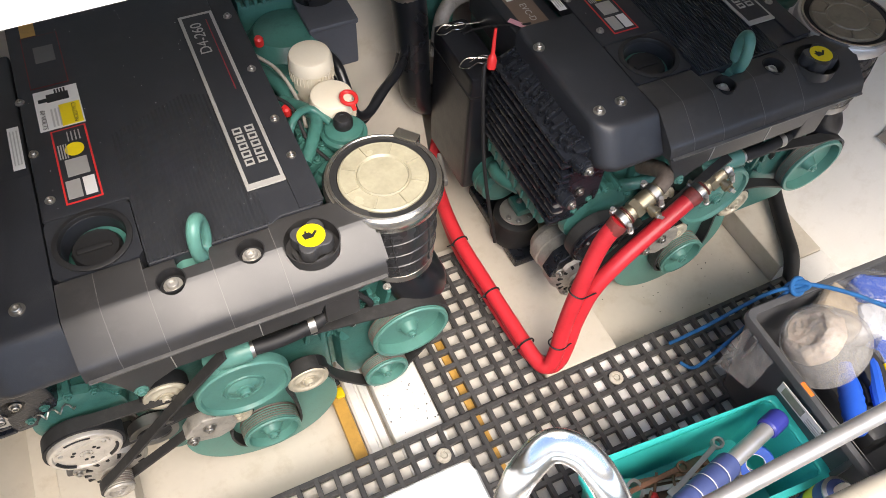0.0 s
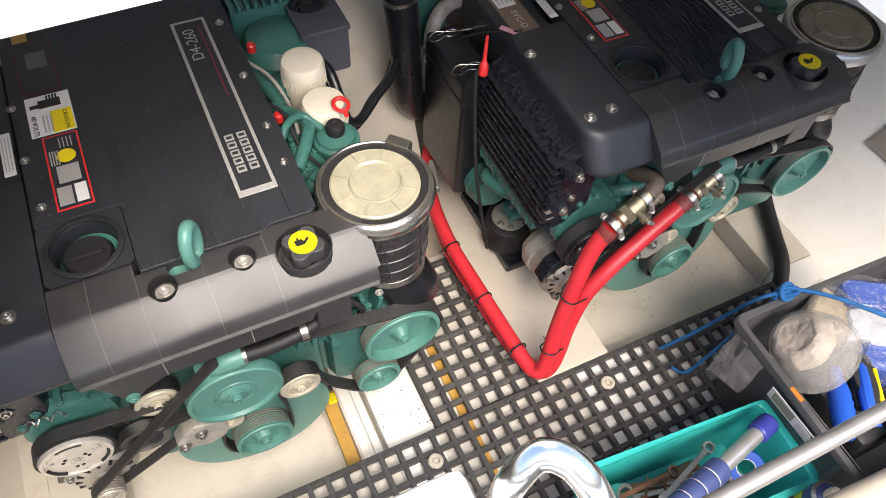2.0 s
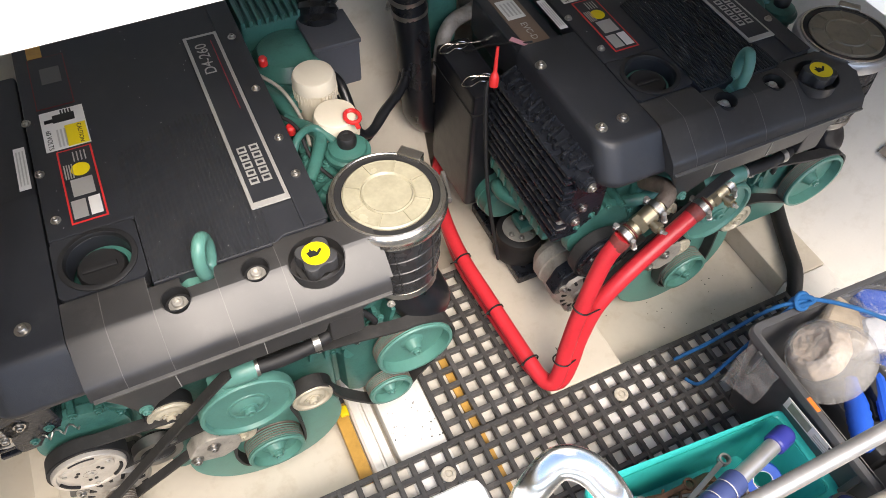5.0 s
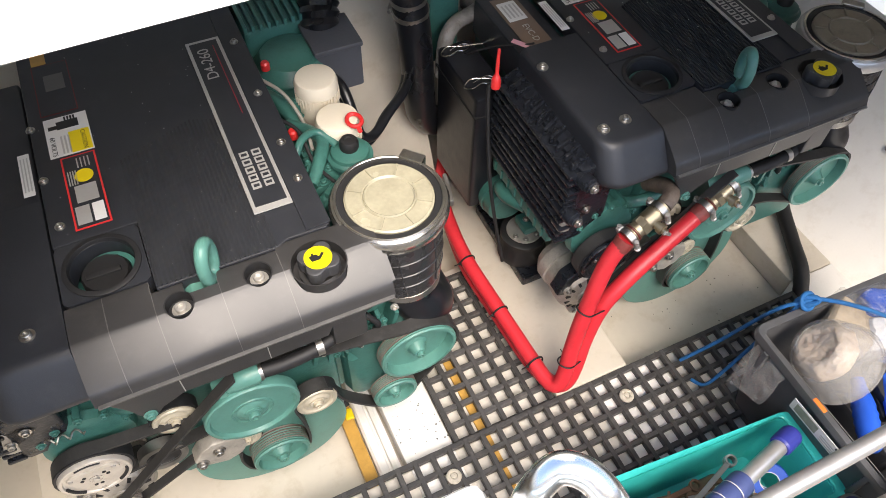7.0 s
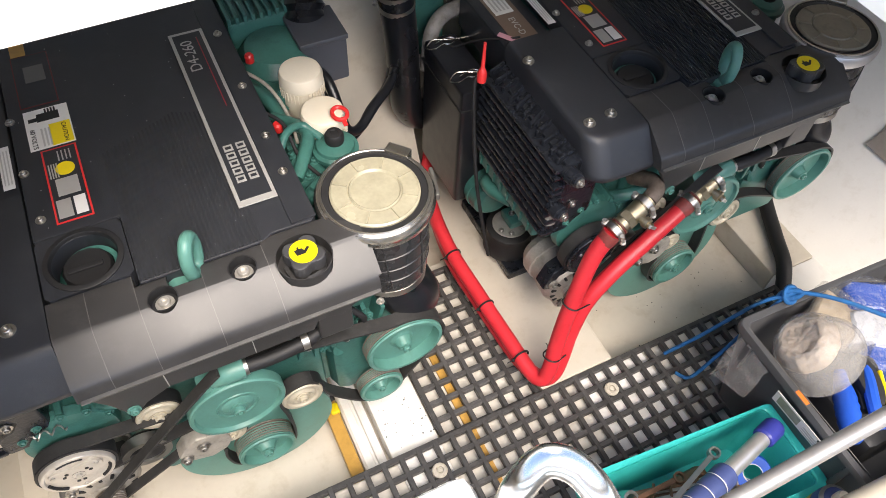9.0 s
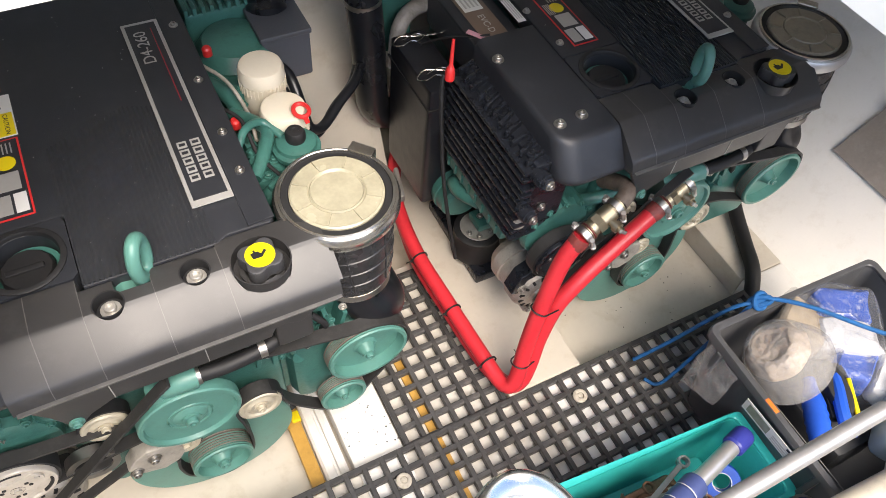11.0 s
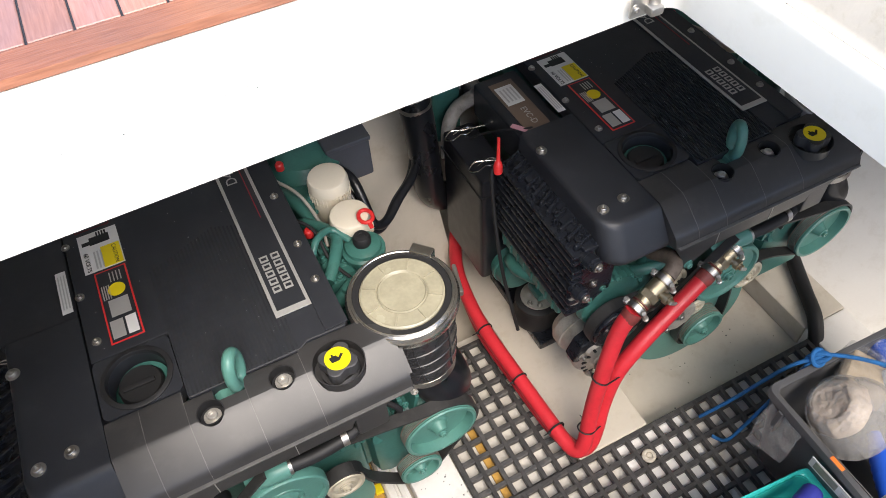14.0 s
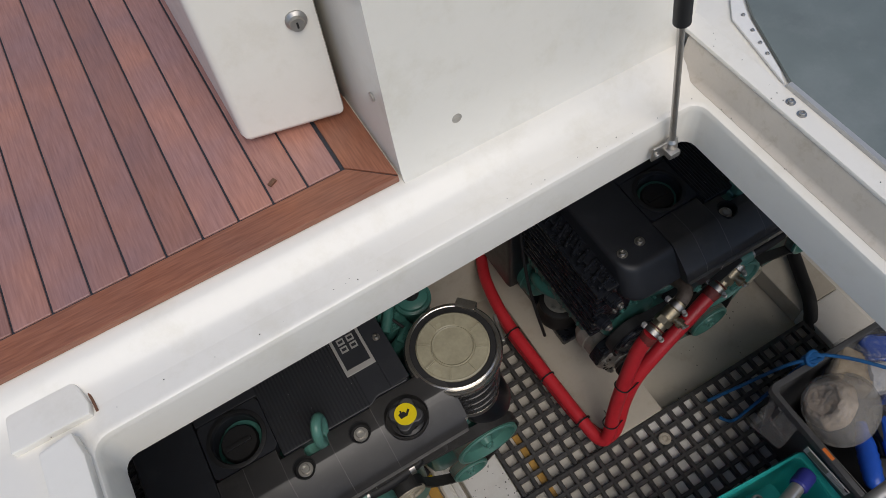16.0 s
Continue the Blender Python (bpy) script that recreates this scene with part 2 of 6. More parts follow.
def part(name, bm, material, parent=None, label="", smooth=35):
    me = bpy.data.meshes.new(name)
    bmesh.ops.recalc_face_normals(bm, faces=bm.faces)
    normals = weighted(bm, smooth) if smooth else None
    bm.to_mesh(me)
    bm.free()
    me.materials.append(material)
    if smooth:
        me.shade_smooth()
        me.normals_split_custom_set(normals)
    ob = new(name, me)
    if parent:
        ob.parent = parent
        if parent.type == "EMPTY":
            ob.matrix_parent_inverse = parent.matrix_basis.inverted()
    if label:
        ob["label"] = label
    return ob


def box(bm, x0, x1, y0, y1, z0, z1, bevel=0.0, m=None, seg=2):
    r = bmesh.ops.create_cube(bm, size=1)
    v = r["verts"]
    bmesh.ops.scale(bm, vec=(x1 - x0, y1 - y0, z1 - z0), verts=v)
    bmesh.ops.translate(bm, vec=((x0 + x1) / 2, (y0 + y1) / 2, (z0 + z1) / 2), verts=v)
    if bevel:
        e = list({e for w in v for e in w.link_edges})
        g = bmesh.ops.bevel(bm, geom=e, offset=bevel, segments=seg, affect="EDGES", profile=0.5)
        v = list({w for f in g["faces"] for w in f.verts} | {w for w in v if w.is_valid})
    if m:
        bmesh.ops.transform(bm, matrix=m, verts=v)
    return v


def Bx(*a, **k):
    bm = bmesh.new()
    box(bm, *a, **k)
    return bm


def axis_m(p, d):
    return Matrix.Translation(p) @ Vector(d).to_track_quat("Z", "Y").to_matrix().to_4x4()


def lathe(bm, prof, p, d=(0, 0, 1), seg=32, cap=True):
    """A turned shape: prof is (radius, height) along the axis d from p."""
    m = axis_m(p, d)
    rings = []
    for r, h in prof:
        rings.append([bm.verts.new(m @ Vector((r * math.cos(6.28318 * i / seg), r * math.sin(6.28318 * i / seg), h))) for i in range(seg)])
    for a, b in zip(rings, rings[1:]):
        for i in range(seg):
            j = (i + 1) % seg
            bm.faces.new((a[i], a[j], b[j], b[i]))
    if cap:
        bm.faces.new(rings[0])
        bm.faces.new(rings[-1])


def La(prof, p, d=(0, 0, 1), seg=32, cap=True):
    bm = bmesh.new()
    lathe(bm, prof, p, d, seg, cap)
    return bm


def spline(pts, n=8):
    pts = [Vector(p) for p in pts]
    out = []
    for i in range(len(pts) - 1):
        p0, p1, p2, p3 = pts[max(i - 1, 0)], pts[i], pts[i + 1], pts[min(i + 2, len(pts) - 1)]
        for k in range(n):
            t = k / n
            out.append(0.5 * (2 * p1 + (p2 - p0) * t + (2 * p0 - 5 * p1 + 4 * p2 - p3) * t * t + (3 * p1 - p0 - 3 * p2 + p3) * t ** 3))
    out.append(pts[-1])
    return out


def sweep(bm, pts, r, seg=12, ring=0.0, closed=False, flat=None):
    """A round tube along pts; ring: depth of ribs round it."""
    rings, up = [], Vector((0.31, 0.2, 0.93))
    n = len(pts)
    for i, p in enumerate(pts):
        a, b = (pts[i - 1], pts[(i + 1) % n]) if closed else (pts[max(i - 1, 0)], pts[min(i + 1, n - 1)])
        t = (b - a).normalized()
        s = t.cross(up).normalized()
        u = s.cross(t).normalized()
        rr = r + (ring if i % 2 else 0)
        ra, rb = (rr, rr) if flat is None else flat
        rings.append([bm.verts.new(p + s * ra * math.cos(6.28318 * k / seg) + u * rb * math.sin(6.28318 * k / seg)) for k in range(seg)])
        up = u
    pairs = list(zip(rings, rings[1:])) + ([(rings[-1], rings[0])] if closed else [])
    for a, b in pairs:
        for k in range(seg):
            j = (k + 1) % seg
            bm.faces.new((a[k], a[j], b[j], b[k]))
    if not closed:
        bm.faces.new(rings[0])
        bm.faces.new(rings[-1])


def Tu(pts, r, n=8, seg=12, ring=0.0):
    bm = bmesh.new()
    sweep(bm, spline(pts, n), r, seg, ring)
    return bm


def prism(bm, poly, lo, hi, axis="z", bevel=0.0):
    """A polygon in the other two axes, drawn out along one axis from lo to hi."""
    def at(a, b, c):
        return {"z": (a, b, c), "y": (a, c, b), "x": (c, a, b)}[axis]
    v0 = [bm.verts.new(at(a, b, lo)) for a, b in poly]
    v1 = [bm.verts.new(at(a, b, hi)) for a, b in poly]
    n = len(poly)
    fs = [bm.faces.new(v0), bm.faces.new(v1)]
    for i in range(n):
        fs.append(bm.faces.new((v0[i], v0[(i + 1) % n], v1[(i + 1) % n], v1[i])))
    if bevel:
        bmesh.ops.recalc_face_normals(bm, faces=fs)
        bmesh.ops.bevel(bm, geom=list({e for f in fs for e in f.edges}), offset=bevel, segments=2, affect="EDGES", profile=0.5)


def Pr(*a, **k):
    bm = bmesh.new()
    prism(bm, *a, **k)
    return bm


def hull2d(pts):
    pts = sorted(set(pts))
    def half(ps):
        h = []
        for p in ps:
            while len(h) > 1 and (h[-1][0] - h[-2][0]) * (p[1] - h[-2][1]) - (h[-1][1] - h[-2][1]) * (p[0] - h[-2][0]) <= 0:
                h.pop()
            h.append(p)
        return h[:-1]
    return half(pts) + half(pts[::-1])


def belt(circles, y0, y1, thick=0.005):
    """A belt tight round circles (x, z, r), between y0 and y1."""
    def loop(extra):
        return hull2d([(round(x + (r + extra) * math.cos(a * 0.13089969), 6), round(z + (r + extra) * math.sin(a * 0.13089969), 6)) for x, z, r in circles for a in range(48)])
    inner = loop(0.0)
    n = len(inner)
    bm = bmesh.new()
    rows = []
    for i, (x, z) in enumerate(inner):
        ax, az = inner[i - 1]
        bx, bz = inner[(i + 1) % n]
        tx, tz = bx - ax, bz - az
        l = math.hypot(tx, tz)
        ox, oz = x + tz / l * thick, z - tx / l * thick
        rows.append([bm.verts.new(c) for c in ((x, y0, z), (x, y1, z), (ox, y1, oz), (ox, y0, oz))])
    for i in range(n):
        a, b = rows[i], rows[(i + 1) % n]
        for k in range(4):
            bm.faces.new((a[k], a[(k + 1) % 4], b[(k + 1) % 4], b[k]))
    return bm


def bored(bm, cutter):
    """The shape bm with the shape cutter taken out of it."""
    obs = []
    for b_ in (bm, cutter):
        bmesh.ops.recalc_face_normals(b_, faces=b_.faces)
        me = bpy.data.meshes.new("solid")
        b_.to_mesh(me)
        b_.free()
        obs.append(bpy.data.objects.new("solid", me))
        scene.collection.objects.link(obs[-1])
    md = obs[0].modifiers.new("bore", "BOOLEAN")
    md.operation, md.solver, md.object = "DIFFERENCE", "EXACT", obs[1]
    me = bpy.data.meshes.new_from_object(obs[0].evaluated_get(bpy.context.evaluated_depsgraph_get()))
    out = bmesh.new()
    out.from_mesh(me)
    bmesh.ops.triangulate(out, faces=out.faces[:], quad_method="BEAUTY", ngon_method="BEAUTY")
    for o in obs:
        bpy.data.objects.remove(o)
    return out


def bolt(bm, p, d=(0, 0, 1), r=0.008):
    """A flanged hex-head bolt."""
    lathe(bm, [(r * 1.35, 0), (r * 1.35, r * 0.25), (r * 1.1, r * 0.3)], p, d, 16)
    q = Vector(p) + Vector(d).normalized() * r * 0.3
    lathe(bm, [(r * 0.85, 0), (r * 0.85, r * 0.6), (r * 0.75, r * 0.72), (r * 0.48, r * 0.72), (r * 0.44, r * 0.25), (0.0002, r * 0.25)], q, d, 12)


def bolts(name, places, parent, d=(0, 0, 1), r=0.008, material=None):
    for p in places:
        bm = bmesh.new()
        bolt(bm, p, d, r)
        part(name, bm, material or M_steel, parent)


def clamp(p, d, r, parent, name="hose_clamp"):
    bm = bmesh.new()
    lathe(bm, [(r, -0.006), (r + 0.0015, -0.006), (r + 0.0015, 0.006), (r, 0.006)], p, d, 24, cap=False)
    m = axis_m(p, d)
    box(bm, r - 0.001, r + 0.010, -0.008, 0.008, -0.007, 0.007, 0.002, m)
    lathe(bm, [(0.004, -0.014), (0.004, 0.014)], m @ Vector((r + 0.006, 0, 0)), m.to_3x3() @ Vector((0, 1, 0)), 8)
    return part(name, bm, M_steel, parent)


def text(words, size, m, material, parent, name="lettering"):
    cu = bpy.data.curves.new("lettering", "FONT")
    cu.body, cu.size, cu.extrude, cu.align_x, cu.align_y = words, size, 0.0002, "CENTER", "CENTER"
    tmp = bpy.data.objects.new("lettering", cu)
    scene.collection.objects.link(tmp)
    me = bpy.data.meshes.new_from_object(tmp.evaluated_get(bpy.context.evaluated_depsgraph_get()))
    bpy.data.objects.remove(tmp)
    me.transform(m)
    me.materials.clear()
    me.materials.append(material)
    ob = new(name, me)
    ob.parent = parent
    if parent.type == "EMPTY":
        ob.matrix_parent_inverse = parent.matrix_basis.inverted()
    return ob


def rounded(pts, times=3):
    """Cuts the corners of an open line so that it turns softly."""
    for _ in range(times):
        out = [pts[0]]
        for (ax, ay), (bx, by) in zip(pts, pts[1:]):
            out += [(ax * 0.75 + bx * 0.25, ay * 0.75 + by * 0.25), (ax * 0.25 + bx * 0.75, ay * 0.25 + by * 0.75)]
        pts = out + [pts[-1]]
    return pts



# ---- structure: deck with the hatch opening ----
HX0, HX1, HY0, HY1, SKEW = -0.895, -0.027, -1.5, 0.127, 0.009
DECK0, DECK1 = 1.103, 1.18
OX0, OX1, OY0, OY1 = -2.3, 0.0, -1.5, 2.6


def lip_strip(bm, pts, z0, z1, outer):
    """A deck edge that follows pts in plan: face, rounded lip, and a top that reaches outer points."""
    rows = []
    for (x, y, nx, ny), (ox, oy) in zip(pts, outer):
        rows.append([bm.verts.new(c) for c in ((ox, oy, z0), (x, y, z0), (x, y, z1 - 0.012), (x + nx * 0.003, y + ny * 0.003, z1 - 0.004), (x + nx * 0.010, y + ny * 0.010, z1), (ox, oy, z1))])
    for a, b in zip(rows, rows[1:]):
        for k in range(5):
            bm.faces.new((a[k], a[k + 1], b[k + 1], b[k]))


deck = bmesh.new()
edge, outer = [], []
R = 0.018
NEAR, FAR = -0.506, -0.57
edge.append((HX0, NEAR + R, -1, 0)); outer.append((OX0, NEAR + R))
edge.append((HX0, HY1 - SKEW - R, -1, 0)); outer.append((OX0, HY1 - R))
for k in range(1, 5):
    a = radians(180 - 22.5 * k)
    edge.append((HX0 + R + R * math.cos(a), HY1 - SKEW - R + R * math.sin(a), math.cos(a), math.sin(a)))
    outer.append((OX0, OY1) if k < 4 else (HX0 + R, OY1))
for k in range(0, 5):
    a = radians(90 - 22.5 * k)
    edge.append((HX1 - R + R * math.cos(a), HY1 + SKEW - R + R * math.sin(a), math.cos(a), math.sin(a)))
    outer.append((HX1 - R, OY1) if k == 0 else (OX1, OY1) if k < 4 else (OX1, HY1 - R))
edge.append((HX1, NEAR + R, 1, 0)); outer.append((OX1, NEAR + R))
for k in range(1, 5):
    a = radians(-22.5 * k)
    edge.append((HX1 - R + R * math.cos(a), NEAR + R + R * math.sin(a), math.cos(a), math.sin(a)))
    outer.append((OX1, FAR) if k < 4 else (HX1 - R, FAR))
for k in range(0, 5):
    a = radians(-90 - 22.5 * k)
    edge.append((HX0 + R + R * math.cos(a), NEAR + R + R * math.sin(a), math.cos(a), math.sin(a)))
    outer.append((HX0 + R, FAR) if k == 0 else (OX0, FAR) if k < 4 else (OX0, NEAR + R))
lip_strip(deck, edge, DECK0, DECK1, outer)
tagged(part("deck", deck, M_gel), "white gelcoat deck round an open hatch, speckled with dirt", "deck", kind="structure")
tagged(part("coaming", Pr([(0.150, 1.172), (0.150, 1.1795), (0.160, 1.1803), (0.170, 1.1815), (0.178, 1.1835), (0.186, 1.187), (0.194, 1.192), (0.202, 1.197), (0.210, 1.2012), (0.218, 1.2038), (0.228, 1.205), (0.4, 1.205), (0.4, 1.172)], -2.3, 0.0, "x"), M_gel, smooth=75), "white coaming rising from the hatch to the deck", "coaming", kind="structure")
tagged(part("gutter", Pr([(-0.0135, 1.1775), (-0.0135, 1.1812), (-0.008, 1.1840), (-0.004, 1.1900), (0.0005, 1.2280), (0.0075, 1.2320), (0.0075, 1.1775)], -0.60, 0.205, "y"), M_gutter, smooth=60), "dirty beige water gutter beside the hatch, its shade painted in", "gutter", kind="structure")
tagged(part("trim", Bx(0.001, 0.034, -0.60, 0.32, 1.2300, 1.238, 0.003), M_gel), "raised white gelcoat sill beside the hatch", "sill", kind="structure")
tagged(part("deck_side", Bx(0.034, 1.5, -0.60, OY1, DECK0, 1.2355), M_gel), "white side deck closing the engine bay", "deck", kind="structure")

# bulkhead block rising behind the hatch
blk = bmesh.new()
prism(blk, [(0.220, 1.2), (0.2205, 1.2055), (0.2235, 1.210), (0.2265, 1.220), (0.2295, 1.245), (0.233, 1.29), (0.24, 1.5), (0.28, 2.3), (1.4, 2.3), (1.4, 1.2)], -0.437, 0.03, "x")
tagged(part("wall_cockpit", blk, M_gel, smooth=60), "white moulded cockpit bulkhead beside the hatch", "bulkhead", kind="structure")

# engine bay shell
tagged(part("floor", Bx(-1.75, 1.4, -1.5, 1.25, -0.12, -0.07), M_bilge), "cream painted engine bay floor with stains", "floor", kind="structure")
tagged(part("wall_aft", Bx(-1.75, 1.4, 0.97, 1.04, -0.1, 1.12), M_white), "cream painted end wall of the engine bay", "wall", kind="structure")
tagged(part("wall_fore", Bx(-1.75, 1.4, -1.56, -1.5, -0.1, 1.12), M_bilge), "cream painted front wall of the engine bay", "wall", kind="structure")
hullr = bmesh.new()
prism(hullr, [(0.70, -0.075), (0.86, 0.0), (1.12, 0.25), (1.3, 0.7), (1.36, 1.12), (1.42, 1.12), (1.42, -0.1), (0.70, -0.1)], -1.5, 0.97, "y")
tagged(part("wall_hull", hullr, M_white, smooth=50), "white painted hull side, slightly stained", "hull side", kind="structure")
hulll = bmesh.new()
prism(hulll, [(-1.2, -0.075), (-1.4, 0.1), (-1.6, 0.5), (-1.7, 1.12), (-1.76, 1.12), (-1.76, -0.1), (-1.2, -0.1)], -1.5, 0.97, "y")
tagged(part("wall_hull", hulll, M_bilge, smooth=50), "cream painted hull side of the engine bay", "hull side", kind="structure")

pn = bmesh.new()
prism(pn, [(1.0, 0.145), (1.105, 0.25), (1.285, 0.70), (1.34, 1.09), (1.352, 1.09), (1.297, 0.70), (1.115, 0.245), (1.008, 0.138)], -1.4, 0.225, "y")
tagged(part("hull_lining", pn, mat("grey_sound_lining", (0.24, 0.21, 0.185), 0.6, var=0.2, scale=8, grain=120, bump=0.3, dirt=(0.36, 0.33, 0.3), amount=0.4)), "grey-brown sound lining panel on the hull side", "lining", kind="structure")

# sloping bulkhead between the engines
rp = bmesh.new()
prism(rp, [(0.60, -0.071)] + rounded([(0.60, -0.06), (0.64, 0.03), (0.80, 0.34), (0.90, 0.58), (0.93, 0.80), (0.94, 1.1)], 2) + [(0.969, 1.1), (0.969, -0.071)], -0.40, -0.108, "x")
tagged(part("wall_slope", rp, M_bilge, smooth=50), "cream painted sloping bulkhead between the engines, stained", "bulkhead", kind="structure")

# engine beds
for x0, x1, y0 in ((-0.105, 0.088, 0.026), (0.60, 0.74, 0.05), (-1.14, -1.0, 0.06)):
    tagged(part("engine_bed", Bx(x0, x1, y0, 0.97, -0.075, 0.0, 0.006), M_bilge), "cream painted engine bed with a squared end", "engine bed", kind="structure")
tagged(part("floor_pan", Bx(0.092, 0.598, 0.026, 0.97, -0.072, -0.066, 0.002), M_bilge), "stained cream drip pan below the engine", "drip pan", kind="structure")

# ---- engine ----
E0 = Vector((-0.7, 0.5, 0.0))
eng = root("marine_engine", E0, "green marine diesel engine under black plastic covers, on its bed", "engine", "twin engines")
# block and castings
blkbm = bmesh.new()
box(blkbm, -0.93, -0.53, 0.2, 0.86, 0.1, 0.55, 0.02)
box(blkbm, -0.90, -0.55, 0.175, 0.21, 0.05, 0.47, 0.015)
box(blkbm, -0.86, -0.58, 0.25, 0.85, 0.0, 0.12, 0.02)
part("engine_block", blkbm, M_teal, eng)
# top cover: flat panel
cov = bmesh.new()
prism(cov, [(-0.913, 0.3525), (-0.785, 0.3525), (-0.785, 0.214), (-0.597, 0.214), (-0.58, 0.224), (-0.516, 0.222), (-0.508, 0.23), (-0.505, 0.97), (-0.515, 0.985), (-0.905, 0.985), (-0.913, 0.97)], 0.575, 0.613, "z", 0.004)
top_cover = part("top_cover", cov, M_black, eng, "matt black textured plastic cover panel")
wd_ = bmesh.new()
WX, WY, WR = -0.849, 0.292, 0.0475
rows = []
for i in range(48):
    a_ = 6.28318 * i / 48
    c_, s_ = math.cos(a_), math.sin(a_)
    k_ = min((0.0635 if c_ > 0 else 0.0635) / max(abs(c_), 1e-6), (0.059 if s_ > 0 else 0.0565) / max(abs(s_), 1e-6))
    rows.append([wd_.verts.new(p) for p in ((WX + k_ * c_, WY + k_ * s_, 0.58), (WX + k_ * c_, WY + k_ * s_, 0.6125), (WX + (WR + 0.004) * c_, WY + (WR + 0.004) * s_, 0.6125), (WX + WR * c_, WY + WR * s_, 0.609), (WX + WR * c_, WY + WR * s_, 0.575))])
for i in range(48):
    for k in range(4):
        wd_.faces.new((rows[i][k], rows[i][k + 1], rows[(i + 1) % 48][k + 1], rows[(i + 1) % 48][k]))
part("filler_surround", wd_, M_black, top_cover)
part("well_rim", La([(0.058, 0.6122), (0.058, 0.615), (0.055, 0.6165), (0.050, 0.6165), (0.0478, 0.612), (0.0478, 0.58)], (WX, WY, 0), seg=48, cap=False), M_rubber, eng)
ribs = bmesh.new()
n = 27
for i in range(n):
    x = -0.782 + i * (0.182 / (n - 1))
    box(ribs, x - 0.0015, x + 0.0015, 0.217, 0.545 - 0.0028 * abs(i - 18), 0.6125, 0.6156)
tagged(part("ribbing", ribs, mat("glossy_black_ribbing", (0.026, 0.028, 0.032), 0.22, var=0.3, scale=60, bump=0.1, dirt=(0.14, 0.14, 0.14), amount=0.3), top_cover), kind="stuff")
part("cover_flange", Pr([(-0.548, 0.226), (-0.507, 0.228), (-0.505, 0.96), (-0.548, 0.96)], 0.6125, 0.6165, "z", 0.001), M_black, top_cover)
bolts("cover_bolt", [(-0.525, 0.335, 0.6165), (-0.525, 0.425, 0.6165), (-0.525, 0.56, 0.6165), (-0.525, 0.72, 0.6165), (-0.895, 0.392, 0.613), (-0.905, 0.50, 0.613), (-0.91, 0.63, 0.613)], top_cover, r=0.006)
# rounded front cover
front_cover = part("front_cover", Bx(-0.905, -0.46, 0.14, 0.215, 0.50, 0.58, 0.01), M_grey, eng, "satin grey-black rounded front cover with seams")
segs = [(-0.914, -0.8615, 0.234), (-0.8605, -0.7945, 0.234), (-0.7935, -0.6995, 0.2125), (-0.6985, -0.6045, 0.2125), (-0.6035, -0.4525, 0.222)]
WELLS = [(-0.760, 0.174, 0.021, 0.017), (-0.641, 0.179, 0.021, 0.017), (-0.551, 0.161, 0.043, 0.022)]
for a, b, yb in segs:
    P = [(yb, 0.55)] + rounded([(yb, 0.605), (yb, 0.6125), (0.176, 0.6145), (0.162, 0.6125), (0.112, 0.5765), (0.103, 0.567), (0.0985, 0.553)], 2) + [(0.0965, 0.549), (0.103, 0.545), (0.125, 0.54)]
    section = Pr(P, a, b, "x")
    if a < -0.70 < b + 0.09 and a > -0.80:
        section = bored(section, Bx(-0.748, -0.658, 0.187, 0.30, 0.575, 0.70))
    for x, y, r, depth in WELLS:
        if a < x < b:
            section = bored(section, La([(r, 0.6125 - depth), (r, 0.70)], (x, y, 0.0), seg=36))
    part("cover_section", section, M_grey, front_cover, "", 9 if a > -0.80 else 50)
    if b < -0.5:
        # thin pale strip paints the highlight along the seam edge
        part("seam", Pr([(y - 0.0003, z + 0.0003) for y, z in P], b - 0.0001, b + 0.0010, "x"), M_edge, front_cover, "pale seam line painted as a lit edge", 50)
sk = Pr([(-0.912, 0.547), (-0.885, 0.50), (-0.868, 0.455), (-0.852, 0.455), (-0.838, 0.47), (-0.80, 0.49), (-0.72, 0.488), (-0.60, 0.49), (-0.568, 0.492), (-0.56, 0.512), (-0.545, 0.515), (-0.52, 0.505), (-0.50, 0.52), (-0.456, 0.545)], 0.1045, 0.115, "y", 0.0015)
skirt = part("skirt", sk, M_grey, front_cover)
bolts("skirt_bolt", [(-0.86, 0.104, 0.465)], skirt, d=(0, -1, 0), r=0.008, material=M_tealp)
# silver strips paint the lit edges of the skirt seams
for x in (-0.80, -0.665):
    part("skirt_seam", Bx(x, x + 0.0015, 0.1035, 0.105, 0.492, 0.546), M_silver, skirt)
box_end = bmesh.new()
prism(box_end, [(y, z) for y, z in [(0.215, 0.56), (0.215, 0.608), (0.165, 0.608), (0.112, 0.568), (0.12, 0.55)]], -0.4525, -0.446, "x")
part("end_cap", box_end, M_grey, front_cover)
part("bracket_tab", Bx(-0.56, -0.50, 0.108, 0.135, 0.445, 0.545, 0.006), M_grey, front_cover)
# pale bar paints the highlight along the lower crease
part("lip", Bx(-0.910, -0.455, 0.092, 0.100, 0.5475, 0.5515, 0.001), M_edge, front_cover)
# the two bolt wells are lined in black to paint their shade
for x, y, r, depth in WELLS:
    part("well_lining", La([(r + 0.0012, 0.0022), (r - 0.0008, 0.0022), (r - 0.0012, -0.002), (r - 0.0014, 0.001 - depth), (0.0, 0.001 - depth)], (x, y, 0.6125), seg=36, cap=False), M_rubber if r < 0.03 else M_grey, front_cover, "", 40)
for x, y, r, depth in WELLS[:2]:
    bolts("cover_bolt", [(x, y, 0.6145 - depth)], front_cover, r=0.0105, material=M_palebolt)
